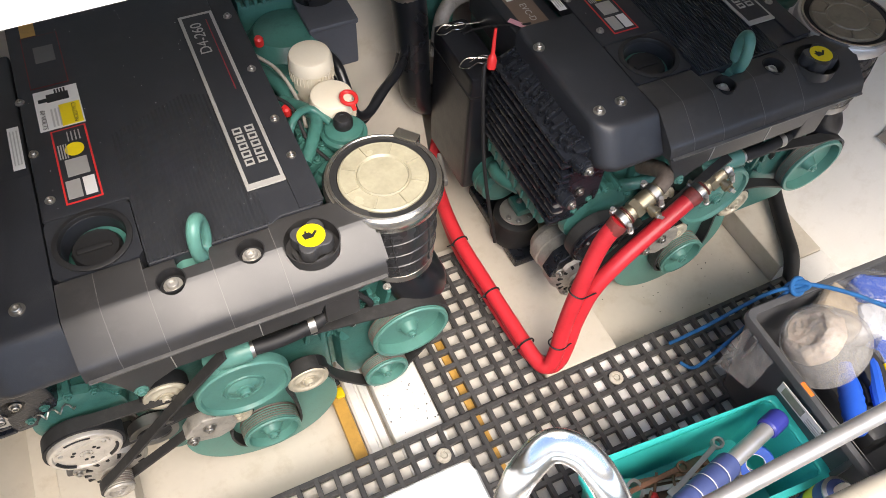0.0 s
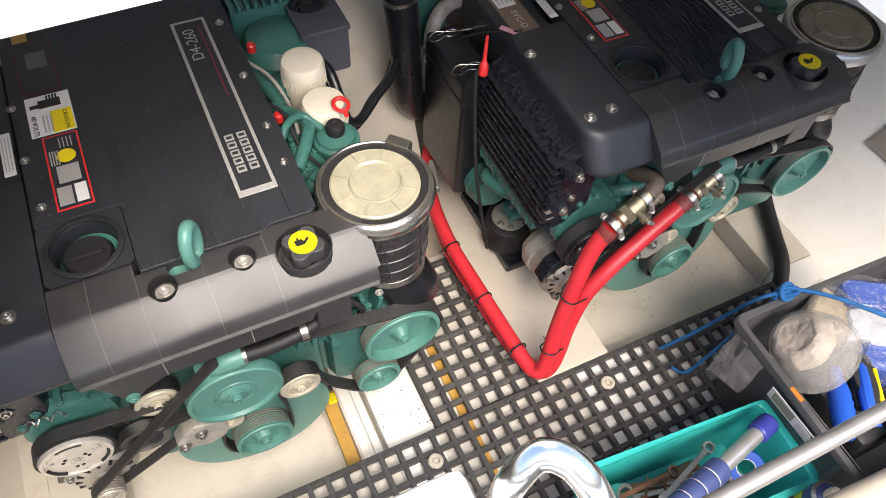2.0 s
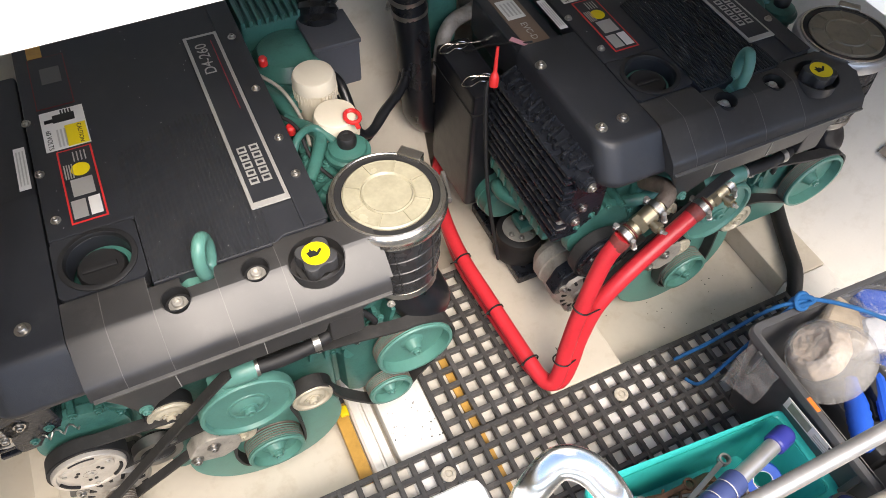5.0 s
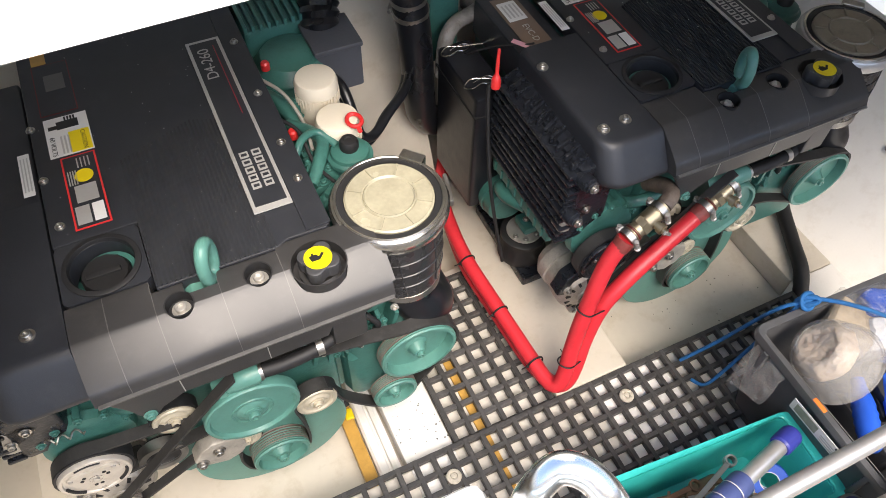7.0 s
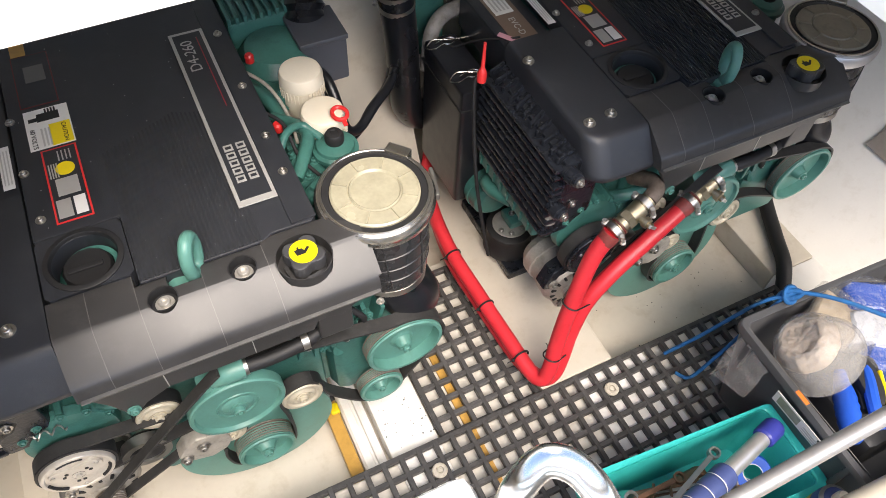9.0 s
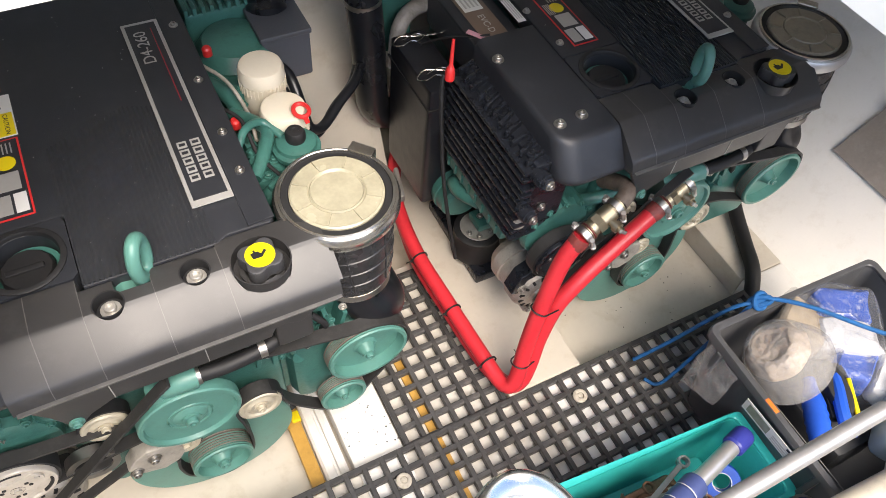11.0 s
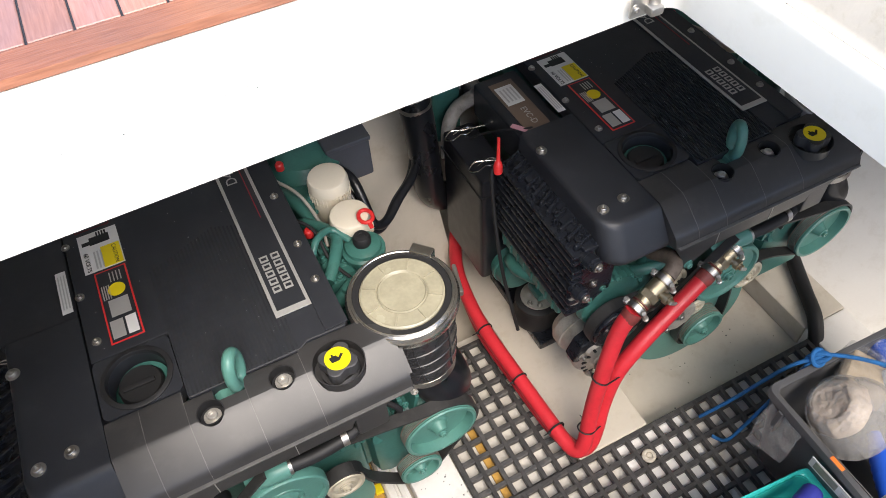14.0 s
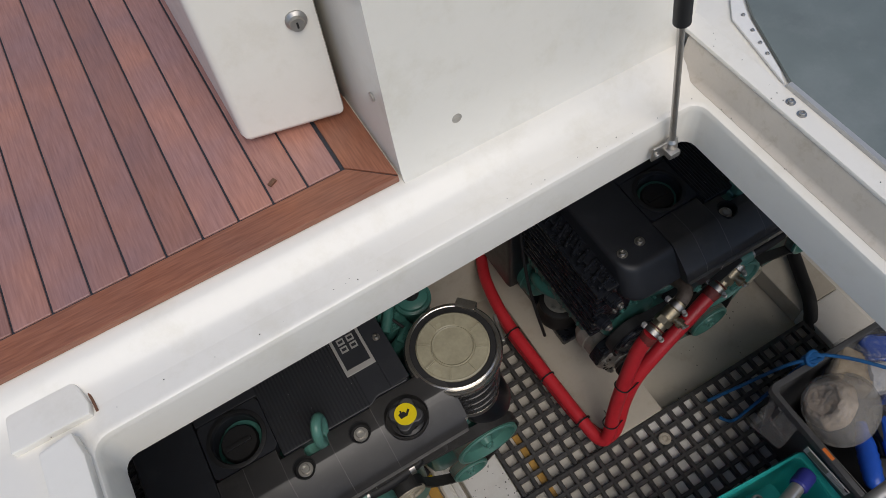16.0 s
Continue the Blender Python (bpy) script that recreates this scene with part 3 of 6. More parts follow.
# oil filler with yellow cap mark
OX, OY = -0.551, 0.1585
cap = bmesh.new()
pts = []
for i in range(40):
    a = 6.28318 * i / 40
    r = 0.0292 + 0.0050 * math.cos(4 * a) - 0.0008 * math.cos(8 * a)
    pts.append((OX + r * math.cos(a + 1.0), OY + r * math.sin(a + 1.0)))
prism(cap, pts, 0.602, 0.629, "z", 0.004)
filler = part("filler_cap", cap, M_capgrey, eng, "dark grey filler cap with a yellow oil symbol")
part("cap_collar", La([(0.026, 0.592), (0.033, 0.593), (0.033, 0.599), (0.026, 0.601)], (OX, OY, 0), seg=36, cap=False), M_grey, filler)
part("label", La([(0.0, 0.0), (0.0215, 0.0), (0.0215, 0.0012), (0.0, 0.0012)], (OX, OY, 0.6288), seg=32, cap=False), M_yellow, filler)
mark = bmesh.new()
prism(mark, [(OX + u - 0.002, OY + v) for u, v in ((-0.009, -0.005), (0.004, -0.005), (0.013, 0.004), (0.010, 0.007), (0.004, 0.001), (0.001, 0.006), (-0.003, 0.006), (-0.003, 0.010), (-0.006, 0.010), (-0.006, 0.006), (-0.011, 0.005))], 0.6301, 0.6305)
part("symbol", mark, M_ink, filler)
# lower filler with round well
part("coolant_neck", La([(0.042, 0.0), (0.042, 0.010), (0.034, 0.010), (0.034, 0.0)], (-0.846, 0.294, 0.576), seg=32), M_teal, eng)
kn = bmesh.new()
lathe(kn, [(0.0375, 0), (0.0375, 0.014), (0.034, 0.019), (0.0, 0.019)], (-0.850, 0.290, 0.578), seg=14, cap=False)
box(kn, -0.878, -0.826, 0.283, 0.293, 0.592, 0.601, 0.002)
part("coolant_cap", kn, M_rubber, eng)
# lifting eye
le = bmesh.new()
EC, EU = Vector((-0.703, 0.211, 0.640)), Vector((0.42, 0.907, 0.0))
sweep(le, [EC + EU * 0.0215 * math.cos(a * 0.19635) + Vector((0, 0, 0.035 * math.sin(a * 0.19635))) for a in range(32)], 0.0102, 14, closed=True)
box(le, -0.722, -0.686, 0.196, 0.226, 0.575, 0.606, 0.008)
prism(le, [(-0.756, 0.576), (-0.652, 0.576), (-0.652, 0.590), (-0.668, 0.600), (-0.690, 0.594), (-0.716, 0.594), (-0.738, 0.598), (-0.756, 0.586)], 0.194, 0.218, "y", 0.003)
part("lifting_eye", le, M_tealp, eng, "green painted lifting eye")
# side cover
sc = bmesh.new()
rows = []
for z_, inset, front in ((0.532, 0.006, 0.130), (0.537, 0.0, 0.121), (0.545, 0.0, 0.118), (0.553, 0.0005, 0.1195), (0.600, 0.004, 0.153), (0.607, 0.006, 0.1585), (0.6105, 0.009, 0.163), (0.6122, 0.013, 0.168), (0.6125, 0.018, 0.174)):
    xo, rc = -1.045 + inset, 0.042
    line = [(-0.9155, 0.46), (xo, 0.46)]
    for k in range(9):
        a_ = radians(180 + 90 * k / 8)
        line.append((xo + rc + rc * math.cos(a_), front + rc + rc * math.sin(a_)))
    line.append((-0.9155, front))
    rows.append([sc.verts.new((x, y, z_)) for x, y in line])
for ra, rb_ in zip(rows, rows[1:]):
    for k in range(len(ra)):
        sc.faces.new((ra[k], ra[(k + 1) % len(ra)], rb_[(k + 1) % len(ra)], rb_[k]))
sc.faces.new(rows[0])
sc.faces.new(rows[-1])
side_cover = part("side_cover", sc, M_black, eng, "matt black side cover with a rounded corner", 50)
bolts("cover_bolt", [(-0.965, 0.21, 0.612), (-1.014, 0.205, 0.612), (-1.03, 0.395, 0.612)], side_cover, r=0.0085)
# finned charge cooler on the side
fin = bmesh.new()
box(fin, -1.075, -0.99, 0.165, 0.452, 0.36, 0.568, 0.008)
cooler = part("charge_cooler", fin, M_finb, eng, "black finned charge air cooler")
rf = random.Random(3)
for i in range(10):
    z = 0.372 + i * 0.0205
    fb = bmesh.new()
    box(fb, -1.100 + rf.uniform(0, 0.004), -1.07, 0.160 + rf.uniform(0, 0.006), 0.455, z - 0.005, z + 0.004, 0.0025)
    part("fin", fb, M_finb, cooler)
for i in range(11):
    y_ = 0.185 + i * 0.0255
    part("top_web", Bx(-1.090, -1.046, y_ - 0.004, y_ + 0.004, 0.562, 0.578 + rf.uniform(-0.003, 0.002), 0.003, Matrix.Translation((-1.068, y_, 0)) @ Matrix.Rotation(rf.uniform(0.25, 0.5), 4, "Z") @ Matrix.Translation((1.068, -y_, 0))), M_finb, cooler)
for p in ((-1.071, 0.153, 0.552), (-1.087, 0.153, 0.464), (-1.081, 0.448, 0.445)):
    part("bushing", La([(0.0, -0.022), (0.009, -0.022), (0.013, -0.020), (0.0135, -0.014), (0.016, -0.013), (0.016, 0.004), (0.013, 0.006), (0.013, 0.016), (0.0, 0.016)], p, (-0.15, 1, -0.1), 20, cap=False), M_finb, cooler)
    bolts("cooler_bolt", [Vector(p) + Vector((0.003, -0.022, 0.002))], cooler, d=(0.15, -1, 0.1), r=0.0075)
# air box with spring clips
ab = part("air_box", Bx(-1.130, -1.05, 0.462, 0.655, 0.16, 0.508, 0.012), mat("satin_black_air_box", (0.012, 0.013, 0.017), 0.34, var=0.2, scale=30, bump=0.1), eng, "satin black air box with wire spring clips")
for y in (0.503, 0.617):
    w = bmesh.new()
    sweep(w, spline([(-1.035 - (0.62 - y) * 0.25, y + 0.002, 0.511), (-1.085, y + 0.008, 0.514), (-1.115, y + 0.018, 0.514), (-1.135, y + 0.006, 0.508), (-1.122, y - 0.010, 0.514), (-1.10, y - 0.005, 0.516), (-1.085, y - 0.009, 0.515), (-1.068, y + 0.002, 0.514), (-1.08, y + 0.013, 0.515), (-1.115, y + 0.004, 0.515)], 6), 0.0014, 6)
    part("spring_clip", w, M_ring, ab, "bright wire clip")
part("lid_line", Bx(-1.132, -1.048, 0.460, 0.657, 0.455, 0.459, 0.001), M_rubber, ab)
# pulleys
YF = 0.112


def pulley(name, x, z, r, y=YF, w=0.03, hub=0.016, dish=0.01, material=None, spokes=0, grooves=True, label=""):
    prof = [(0.0, w), (r, w)]
    if grooves:
        k = 6
        for i in range(k):
            h = w - (i + 0.5) * (w - 0.004) / k
            prof += [(r, h + 0.0016), (r - 0.002, h)]
    prof += [(r, 0.003), (r - 0.002, 0.0), (r - 0.008, 0.0), (r - 0.011, dish), (hub + 0.012, dish), (hub + 0.006, dish - 0.004), (hub, 0.002), (hub * 0.6, 0.0), (0.0, 0.0)]
    ob = part(name, La(prof, (x, y, z), (0, 1, 0), 48, cap=False), material or M_tealp, eng, label, 30)
    if grooves:
        band = [(r + 0.0006, w - 0.001)]
        for i in range(6):
            h = w - (i + 0.5) * (w - 0.008) / 6
            band += [(r + 0.0006, h + 0.0014), (r - 0.0014, h)]
        part("groove_band", La(band + [(r + 0.0006, 0.007)], (x, y, z), (0, 1, 0), 48, cap=False), M_groove, ob)
    elif material is M_idler:
        part("belt_wrap", La([(r, 0.006), (r + 0.004, 0.006), (r + 0.004, w), (r, w)], (x, y, z), (0, 1, 0), 40, cap=False), M_rubber, ob)
    if spokes:
        for i in range(spokes):
            a = 6.28318 * i / spokes
            rr = (r + hub) * 0.52
            part("hole", La([(r * 0.13, 0), (r * 0.13, 0.0012), (0, 0.0012)], (x + rr * math.cos(a), y + dish - 0.001, z + rr * math.sin(a)), (0, 1, 0), 14), M_rubber, ob)
    hb = bmesh.new()
    bolt(hb, (x, y + 0.002, z), (0, -1, 0), hub * 0.75)
    part("hub_bolt", hb, material or M_tealp, ob)
    return ob


part("damper_disc", La([(0.0, 0.02), (0.150, 0.02), (0.156, 0.016), (0.156, 0.004), (0.150, 0.0), (0.07, 0.0), (0.0, 0.0)], (-0.712, 0.151, 0.094), (0, 1, 0), 56, cap=False), M_tealp, eng, "pale green flywheel disc behind the pulleys")
pump = pulley("pump_pulley", -0.722, 0.343, 0.083, y=0.100, w=0.022, grooves=False, dish=0.007, hub=0.016)
for r_ in (0.034, 0.036):
    part("pressed_ring", La([(r_ + 0.0016, 0.0072), (r_ + 0.0008, 0.0055), (r_, 0.0055), (r_ - 0.0008, 0.0072)], (-0.722, 0.100, 0.343), (0, 1, 0), 44, cap=False), M_tealp, pump)
pulley("crank_pulley", -0.706, 0.094, 0.058, y=0.112, w=0.038, dish=0.018, hub=0.014)
pulley("seawater_pulley", -0.402, 0.281, 0.078, y=0.117, dish=0.022, hub=0.012)
pulley("lower_pulley", -0.455, 0.145, 0.047, y=0.118, dish=0.018, hub=0.009)
pulley("idler", -0.612, 0.244, 0.040, y=0.12, dish=0.004, hub=0.013, grooves=False, material=M_idler, label="cream steel idler wheel")
pulley("idler", -0.845, 0.356, 0.037, y=0.134, dish=0.004, hub=0.012, grooves=False, material=M_idler, label="cream steel idler wheel")
pulley("alternator_pulley", -0.993, 0.148, 0.027, y=0.098, w=0.034, dish=0.010, hub=0.008, material=M_alu)
M_clutch = mat("pale_clutch_steel", (0.56, 0.52, 0.46), 0.42, 0.35, var=0.15, scale=30, bump=0.1, dirt=(0.3, 0.24, 0.18), amount=0.4)
CC = Vector((-0.993, 0.115, 0.312))
ac = part("compressor_clutch", La([(0.0, 0.04), (0.050, 0.04), (0.058, 0.036), (0.058, 0.004), (0.056, 0.0), (0.051, 0.0), (0.049, 0.003), (0.0, 0.003)], CC, (0, 1, 0), 56, cap=False), M_clutch, eng, "bare metal compressor clutch", 30)
part("belt_wrap", La([(0.0582, 0.008), (0.063, 0.008), (0.063, 0.036), (0.0582, 0.036)], CC, (0, 1, 0), 48, cap=False), M_rubber, ac)
arm = bmesh.new()
tri = []
for i in range(48):
    a = 6.28318 * i / 48
    r = 0.037 + 0.009 * math.cos(3 * (a - 0.5))
    tri.append((CC.x + r * math.cos(a), CC.z + r * math.sin(a)))
prism(arm, tri, CC.y - 0.0015, CC.y + 0.0035, "y", 0.0008)
part("armature_plate", arm, M_clutch, ac)
for k in range(3):
    a0 = 1.55 + k * 2.0944
    slot = bmesh.new()
    sweep(slot, [CC + Vector((0.0485 * math.cos(a0 + u), 0.0015, 0.0485 * math.sin(a0 + u))) for u in (-0.42, -0.28, -0.14, 0.0, 0.14, 0.28, 0.42)], 0.003, 8)
    part("slot", slot, M_rubber, ac)
    for a in (a0 + 0.75, a0 + 1.2):
        part("hole", La([(0.0032, 0), (0.0032, 0.001), (0, 0.001)], CC + Vector((0.021 * math.cos(a), -0.0024, 0.021 * math.sin(a))), (0, 1, 0), 12), M_rubber, ac)
    part("rivet", La([(0.004, 0), (0.0036, 0.002), (0, 0.0026)], CC + Vector((0.039 * math.cos(a0 + 1.05), -0.0015, 0.039 * math.sin(a0 + 1.05))), (0, -1, 0), 12), M_palebolt, ac)
part("hub_well", La([(0.0105, -0.002), (0.0105, 0.0004), (0, 0.0004)], CC, (0, 1, 0), 24, cap=False), M_rubber, ac)
part("hub_bolt", La([(0.0055, 0), (0.0055, 0.004), (0.0, 0.0045)], CC + Vector((0, -0.001, 0)), (0, -1, 0), 6), M_palebolt, ac)
CB_ = CC + Vector((0.012, 0.046, 0.030))
comp = part("compressor_body", La([(0.05, 0), (0.072, 0.006), (0.076, 0.022), (0.070, 0.026), (0.070, 0.062), (0.076, 0.066), (0.076, 0.12), (0.06, 0.14), (0.0, 0.14)], CB_, (0, 1, 0), 40), M_teal, eng)
for a in (0.5, 1.0, 1.5, 2.0, 2.5):
    part("body_lug", Bx(-0.006, 0.006, 0.0, 0.11, 0.068, 0.084, 0.003, Matrix.Translation(CB_ + Vector((0, 0.006, 0))) @ Matrix.Rotation(1.5708 - a, 4, "Y")), M_teal, comp)
    bolts("lug_bolt", [CB_ + Vector((0.077 * math.cos(a), 0.005, 0.077 * math.sin(a)))], comp, d=(0, -1, 0), r=0.006, material=M_teal)
part("pipe_union", Tu([(-0.93, 0.19, 0.385), (-0.905, 0.17, 0.40), (-0.87, 0.165, 0.405), (-0.83, 0.175, 0.41)], 0.013), M_teal, eng)
sb_ = part("pale_bracket", Pr([(-1.095, 0.40), (-1.085, 0.455), (-1.045, 0.47), (-1.02, 0.45), (-1.035, 0.425), (-1.06, 0.415), (-1.07, 0.385)], 0.165, 0.20, "y", 0.005), M_alu, eng, "pale cast bracket beside the compressor")
bolts("bracket_bolt", [(-1.072, 0.164, 0.425), (-1.042, 0.164, 0.448)], sb_, d=(0, -1, 0), r=0.007)
spring = [Vector((-1.03 + 0.0035 * k, 0.155 + 0.006 * math.sin(k * 1.05), 0.405 + 0.006 * math.cos(k * 1.05))) for k in range(18)]
spb = bmesh.new()
sweep(spb, spring, 0.0016, 6)
part("return_spring", spb, M_steel, sb_)
AC = Vector((-0.993, 0.142, 0.148))
alt = part("alternator", La([(0.016, -0.002), (0.034, 0.0), (0.052, 0.006), (0.060, 0.016), (0.062, 0.022), (0.062, 0.050), (0.058, 0.052), (0.058, 0.082), (0.062, 0.084), (0.062, 0.11), (0.05, 0.13), (0.0, 0.13)], AC, (0, 1, 0), 44), M_alu, eng, "dusty cast aluminium alternator", 30)
for i in range(14):
    part("vent", Bx(-0.0032, 0.0032, -0.001, 0.004, 0.030, 0.052, 0.001, Matrix.Translation(AC + Vector((0, 0.003, 0))) @ Matrix.Rotation(i * 0.4488, 4, "Y")), M_rubber, alt)
part("bearing_boss", La([(0.024, 0.0), (0.022, -0.006), (0.014, -0.008), (0.0, -0.008)], AC, (0, 1, 0), 28, cap=False), M_alu, alt)
for a in (0.6, 2.5, 4.4):
    part("ear", La([(0.011, -0.002), (0.011, 0.03), (0, 0.03)], AC + Vector((0.063 * math.cos(a), 0.006, 0.063 * math.sin(a))), (0, 1, 0), 18), M_alu, alt)
    bolts("ear_bolt", [AC + Vector((0.063 * math.cos(a), 0.004, 0.063 * math.sin(a)))], alt, d=(0, -1, 0), r=0.007)
part("alternator_bracket", Pr([(-1.068, 0.175), (-1.05, 0.225), (-1.01, 0.245), (-0.93, 0.235), (-0.93, 0.21), (-1.0, 0.215), (-1.03, 0.205), (-1.048, 0.165)], 0.150, 0.185, "y", 0.004), M_grey, eng)
# tensioner
tb = bmesh.new()
prism(tb, [(-0.855, 0.205), (-0.845, 0.178), (-0.80, 0.160), (-0.77, 0.172), (-0.755, 0.20), (-0.76, 0.232), (-0.79, 0.246), (-0.815, 0.250), (-0.835, 0.236)], 0.118, 0.15, "y", 0.005)
tens = part("tensioner", tb, M_alu, eng, "cast metal belt tensioner")
bolts("tensioner_bolt", [(-0.806, 0.117, 0.222), (-0.842, 0.117, 0.196)], tens, d=(0, -1, 0), r=0.009)
pulley("idler", -0.752, 0.208, 0.026, y=0.122, dish=0.003, hub=0.01, grooves=False, material=M_idler)
# belts
def ribbon(pts, y0, y1, thing, name="drive_belt", shift=(0, 0, 0)):
    """An open run of ribbed belt through (x, z) points."""
    line = spline([(x, 0, z) for x, z in pts], 6)
    bm = bmesh.new()
    rows = []
    for i, p in enumerate(line):
        t = (line[min(i + 1, len(line) - 1)] - line[max(i - 1, 0)]).normalized()
        nx, nz = -t.z * 0.0025, t.x * 0.0025
        rows.append([bm.verts.new(c) for c in ((p.x + nx, y0, p.z + nz), (p.x + nx, y1, p.z + nz), (p.x - nx, y1, p.z - nz), (p.x - nx, y0, p.z - nz))])
    for a, b in zip(rows, rows[1:]):
        for k in range(4):
            bm.faces.new((a[k], a[(k + 1) % 4], b[(k + 1) % 4], b[k]))
    bm.faces.new(rows[0])
    bm.faces.new(rows[-1])
    bmesh.ops.translate(bm, vec=shift, verts=bm.verts)
    return part(name, bm, M_belt, thing)


M_belt = mat("worn_belt_rubber", (0.03, 0.029, 0.028), 0.55, var=0.2, scale=20, bump=0.15, dirt=(0.08, 0.075, 0.07), amount=0.4)
ribbon([(-0.72, 0.445), (-0.62, 0.415), (-0.50, 0.385), (-0.43, 0.368), (-0.385, 0.364), (-0.34, 0.338), (-0.320, 0.29), (-0.333, 0.24), (-0.37, 0.19), (-0.406, 0.14), (-0.418, 0.115), (-0.455, 0.0955), (-0.49, 0.112), (-0.52, 0.145), (-0.56, 0.205), (-0.585, 0.274), (-0.612, 0.287), (-0.645, 0.272), (-0.655, 0.245), (-0.648, 0.19), (-0.643, 0.12), (-0.655, 0.065), (-0.71, 0.039), (-0.765, 0.065), (-0.78, 0.12), (-0.775, 0.16)], 0.122, 0.148, eng, "serpentine_belt")
ribbon([(-0.730, 0.466), (-0.767, 0.430), (-0.87, 0.321), (-0.974, 0.208), (-1.012, 0.170), (-1.0215, 0.148), (-1.010, 0.125), (-0.994, 0.1195)], 0.103, 0.122, eng)
ribbon([(-1.0, 0.1195), (-0.985, 0.121), (-0.962, 0.135), (-0.849, 0.206), (-0.77, 0.256), (-0.72, 0.29)], 0.122, 0.140, eng)
part("drive_belt", belt([(-0.993, 0.312, 0.0585), (-0.80, 0.315, 0.03)], 0.126, 0.148), M_belt, eng)
part("idler_ring", La([(0.030, 0), (0.042, 0), (0.042, 0.02), (0.030, 0.02), (0.030, 0.0)], (-0.893, 0.128, 0.258), (0, 1, 0), 36, cap=False), M_steel, eng)
part("idler_body", La([(0.0, 0.004), (0.030, 0.004), (0.030, 0.03), (0, 0.03)], (-0.893, 0.128, 0.258), (0, 1, 0), 36, cap=False), M_rubber, eng)
# pipes and castings on the front
part("breather_hose", Tu([(-0.70, 0.118, 0.442), (-0.64, 0.114, 0.442), (-0.575, 0.120, 0.445), (-0.52, 0.14, 0.45)], 0.0125), M_rubber, eng)
clamp((-0.69, 0.117, 0.442), (1, 0, 0), 0.0135, eng)
clamp((-0.585, 0.119, 0.445), (1, 0, 0), 0.0135, eng)
part("thermostat_elbow", Tu([(-0.69, 0.118, 0.440), (-0.715, 0.119, 0.440), (-0.735, 0.124, 0.432), (-0.757, 0.136, 0.418)], 0.0185), M_tealp, eng)
part("elbow_plug", La([(0.013, 0), (0.013, 0.016), (0.011, 0.019), (0, 0.019)], (-0.752, 0.128, 0.424), (-0.3, -1, 0.2), 6), M_tealp, eng)
rs = random.Random(4)
for x, y, z, r, h in ((-0.55, 0.18, 0.40, 0.016, 0.05), (-0.47, 0.2, 0.42, 0.016, 0.06), (-0.79, 0.16, 0.46, 0.02, 0.05), (-0.53, 0.18, 0.27, 0.018, 0.05)):
    part("casting_boss", La([(r, 0), (r, h * 0.6), (r * 0.8, h * 0.7), (r * 0.8, h), (0, h)], (x, y + 0.03, z), (rs.uniform(-0.3, 0.3), -1, rs.uniform(-0.2, 0.5)), 18), M_teal, eng)
for pts, r in (([(-0.60, 0.19, 0.42), (-0.55, 0.165, 0.38), (-0.50, 0.17, 0.36), (-0.46, 0.22, 0.36)], 0.013), ([(-0.56, 0.2, 0.47), (-0.52, 0.17, 0.44), (-0.48, 0.18, 0.42)], 0.009)):
    part("coolant_pipe", Tu(pts, r), M_teal, eng)
part("pump_housing", Bx(-0.54, -0.36, 0.16, 0.34, 0.10, 0.34, 0.03), M_teal, eng)
part("front_bracket", Pr([(-0.60, 0.30), (-0.50, 0.42), (-0.44, 0.40), (-0.40, 0.34), (-0.42, 0.20), (-0.55, 0.12)], 0.195, 0.22, "y", 0.006), M_teal, eng)
rw = random.Random(17)
for k in range(7):
    x = -0.585 + k * 0.024
    m = Matrix.Translation((x, 0.172, 0.36 + rw.uniform(-0.03, 0.02))) @ Matrix.Rotation(rw.uniform(-0.25, 0.25), 4, "Y")
    part("strut", Bx(-0.0045, 0.0045, -0.02 + rw.uniform(0, 0.012), 0.03, -0.055, 0.055, 0.002, m), M_teal, eng)
    bolts("strut_bolt", [(x + 0.010, 0.165, 0.33 + rw.uniform(-0.02, 0.07))], eng, d=(rw.uniform(-0.3, 0.3), -1, 0.3), r=0.006, material=M_teal if k % 3 else M_palebolt)
part("wiring_hose", Tu([(-0.60, 0.165, 0.40), (-0.56, 0.150, 0.385), (-0.52, 0.158, 0.345), (-0.50, 0.170, 0.30), (-0.51, 0.185, 0.26)], 0.0075), M_rubber, eng)
part("wiring_hose", Tu([(-0.49, 0.16, 0.42), (-0.47, 0.150, 0.39), (-0.475, 0.165, 0.35), (-0.46, 0.19, 0.32)], 0.006), M_rubber, eng)
part("side_bracket", Pr([(-0.95, 0.46), (-0.87, 0.50), (-0.80, 0.50), (-0.80, 0.40), (-0.90, 0.36), (-1.05, 0.30), (-1.06, 0.42)], 0.222, 0.245, "y", 0.006), M_teal, eng)
# lower side casting and mount
lc = bmesh.new()
box(lc, -1.045, -0.93, 0.22, 0.45, 0.25, 0.37, 0.02)
box(lc, -1.092, -1.05, 0.20, 0.44, 0.32, 0.36, 0.008)
part("exhaust_manifold", lc, M_teal, eng)
for i in range(8):
    part("web", Bx(-1.096, -1.085, 0.215 + i * 0.029, 0.222 + i * 0.029, 0.328, 0.352, 0.002), M_teal, eng)
oc = part("oil_cooler", La([(0.0, 0.0), (0.040, 0.002), (0.052, 0.012), (0.054, 0.03), (0.054, 0.235), (0.048, 0.25), (0.0, 0.252)], (-1.052, 0.40, 0.20), (0.0, 1.0, 0.0), 28, cap=False), M_teal, eng)
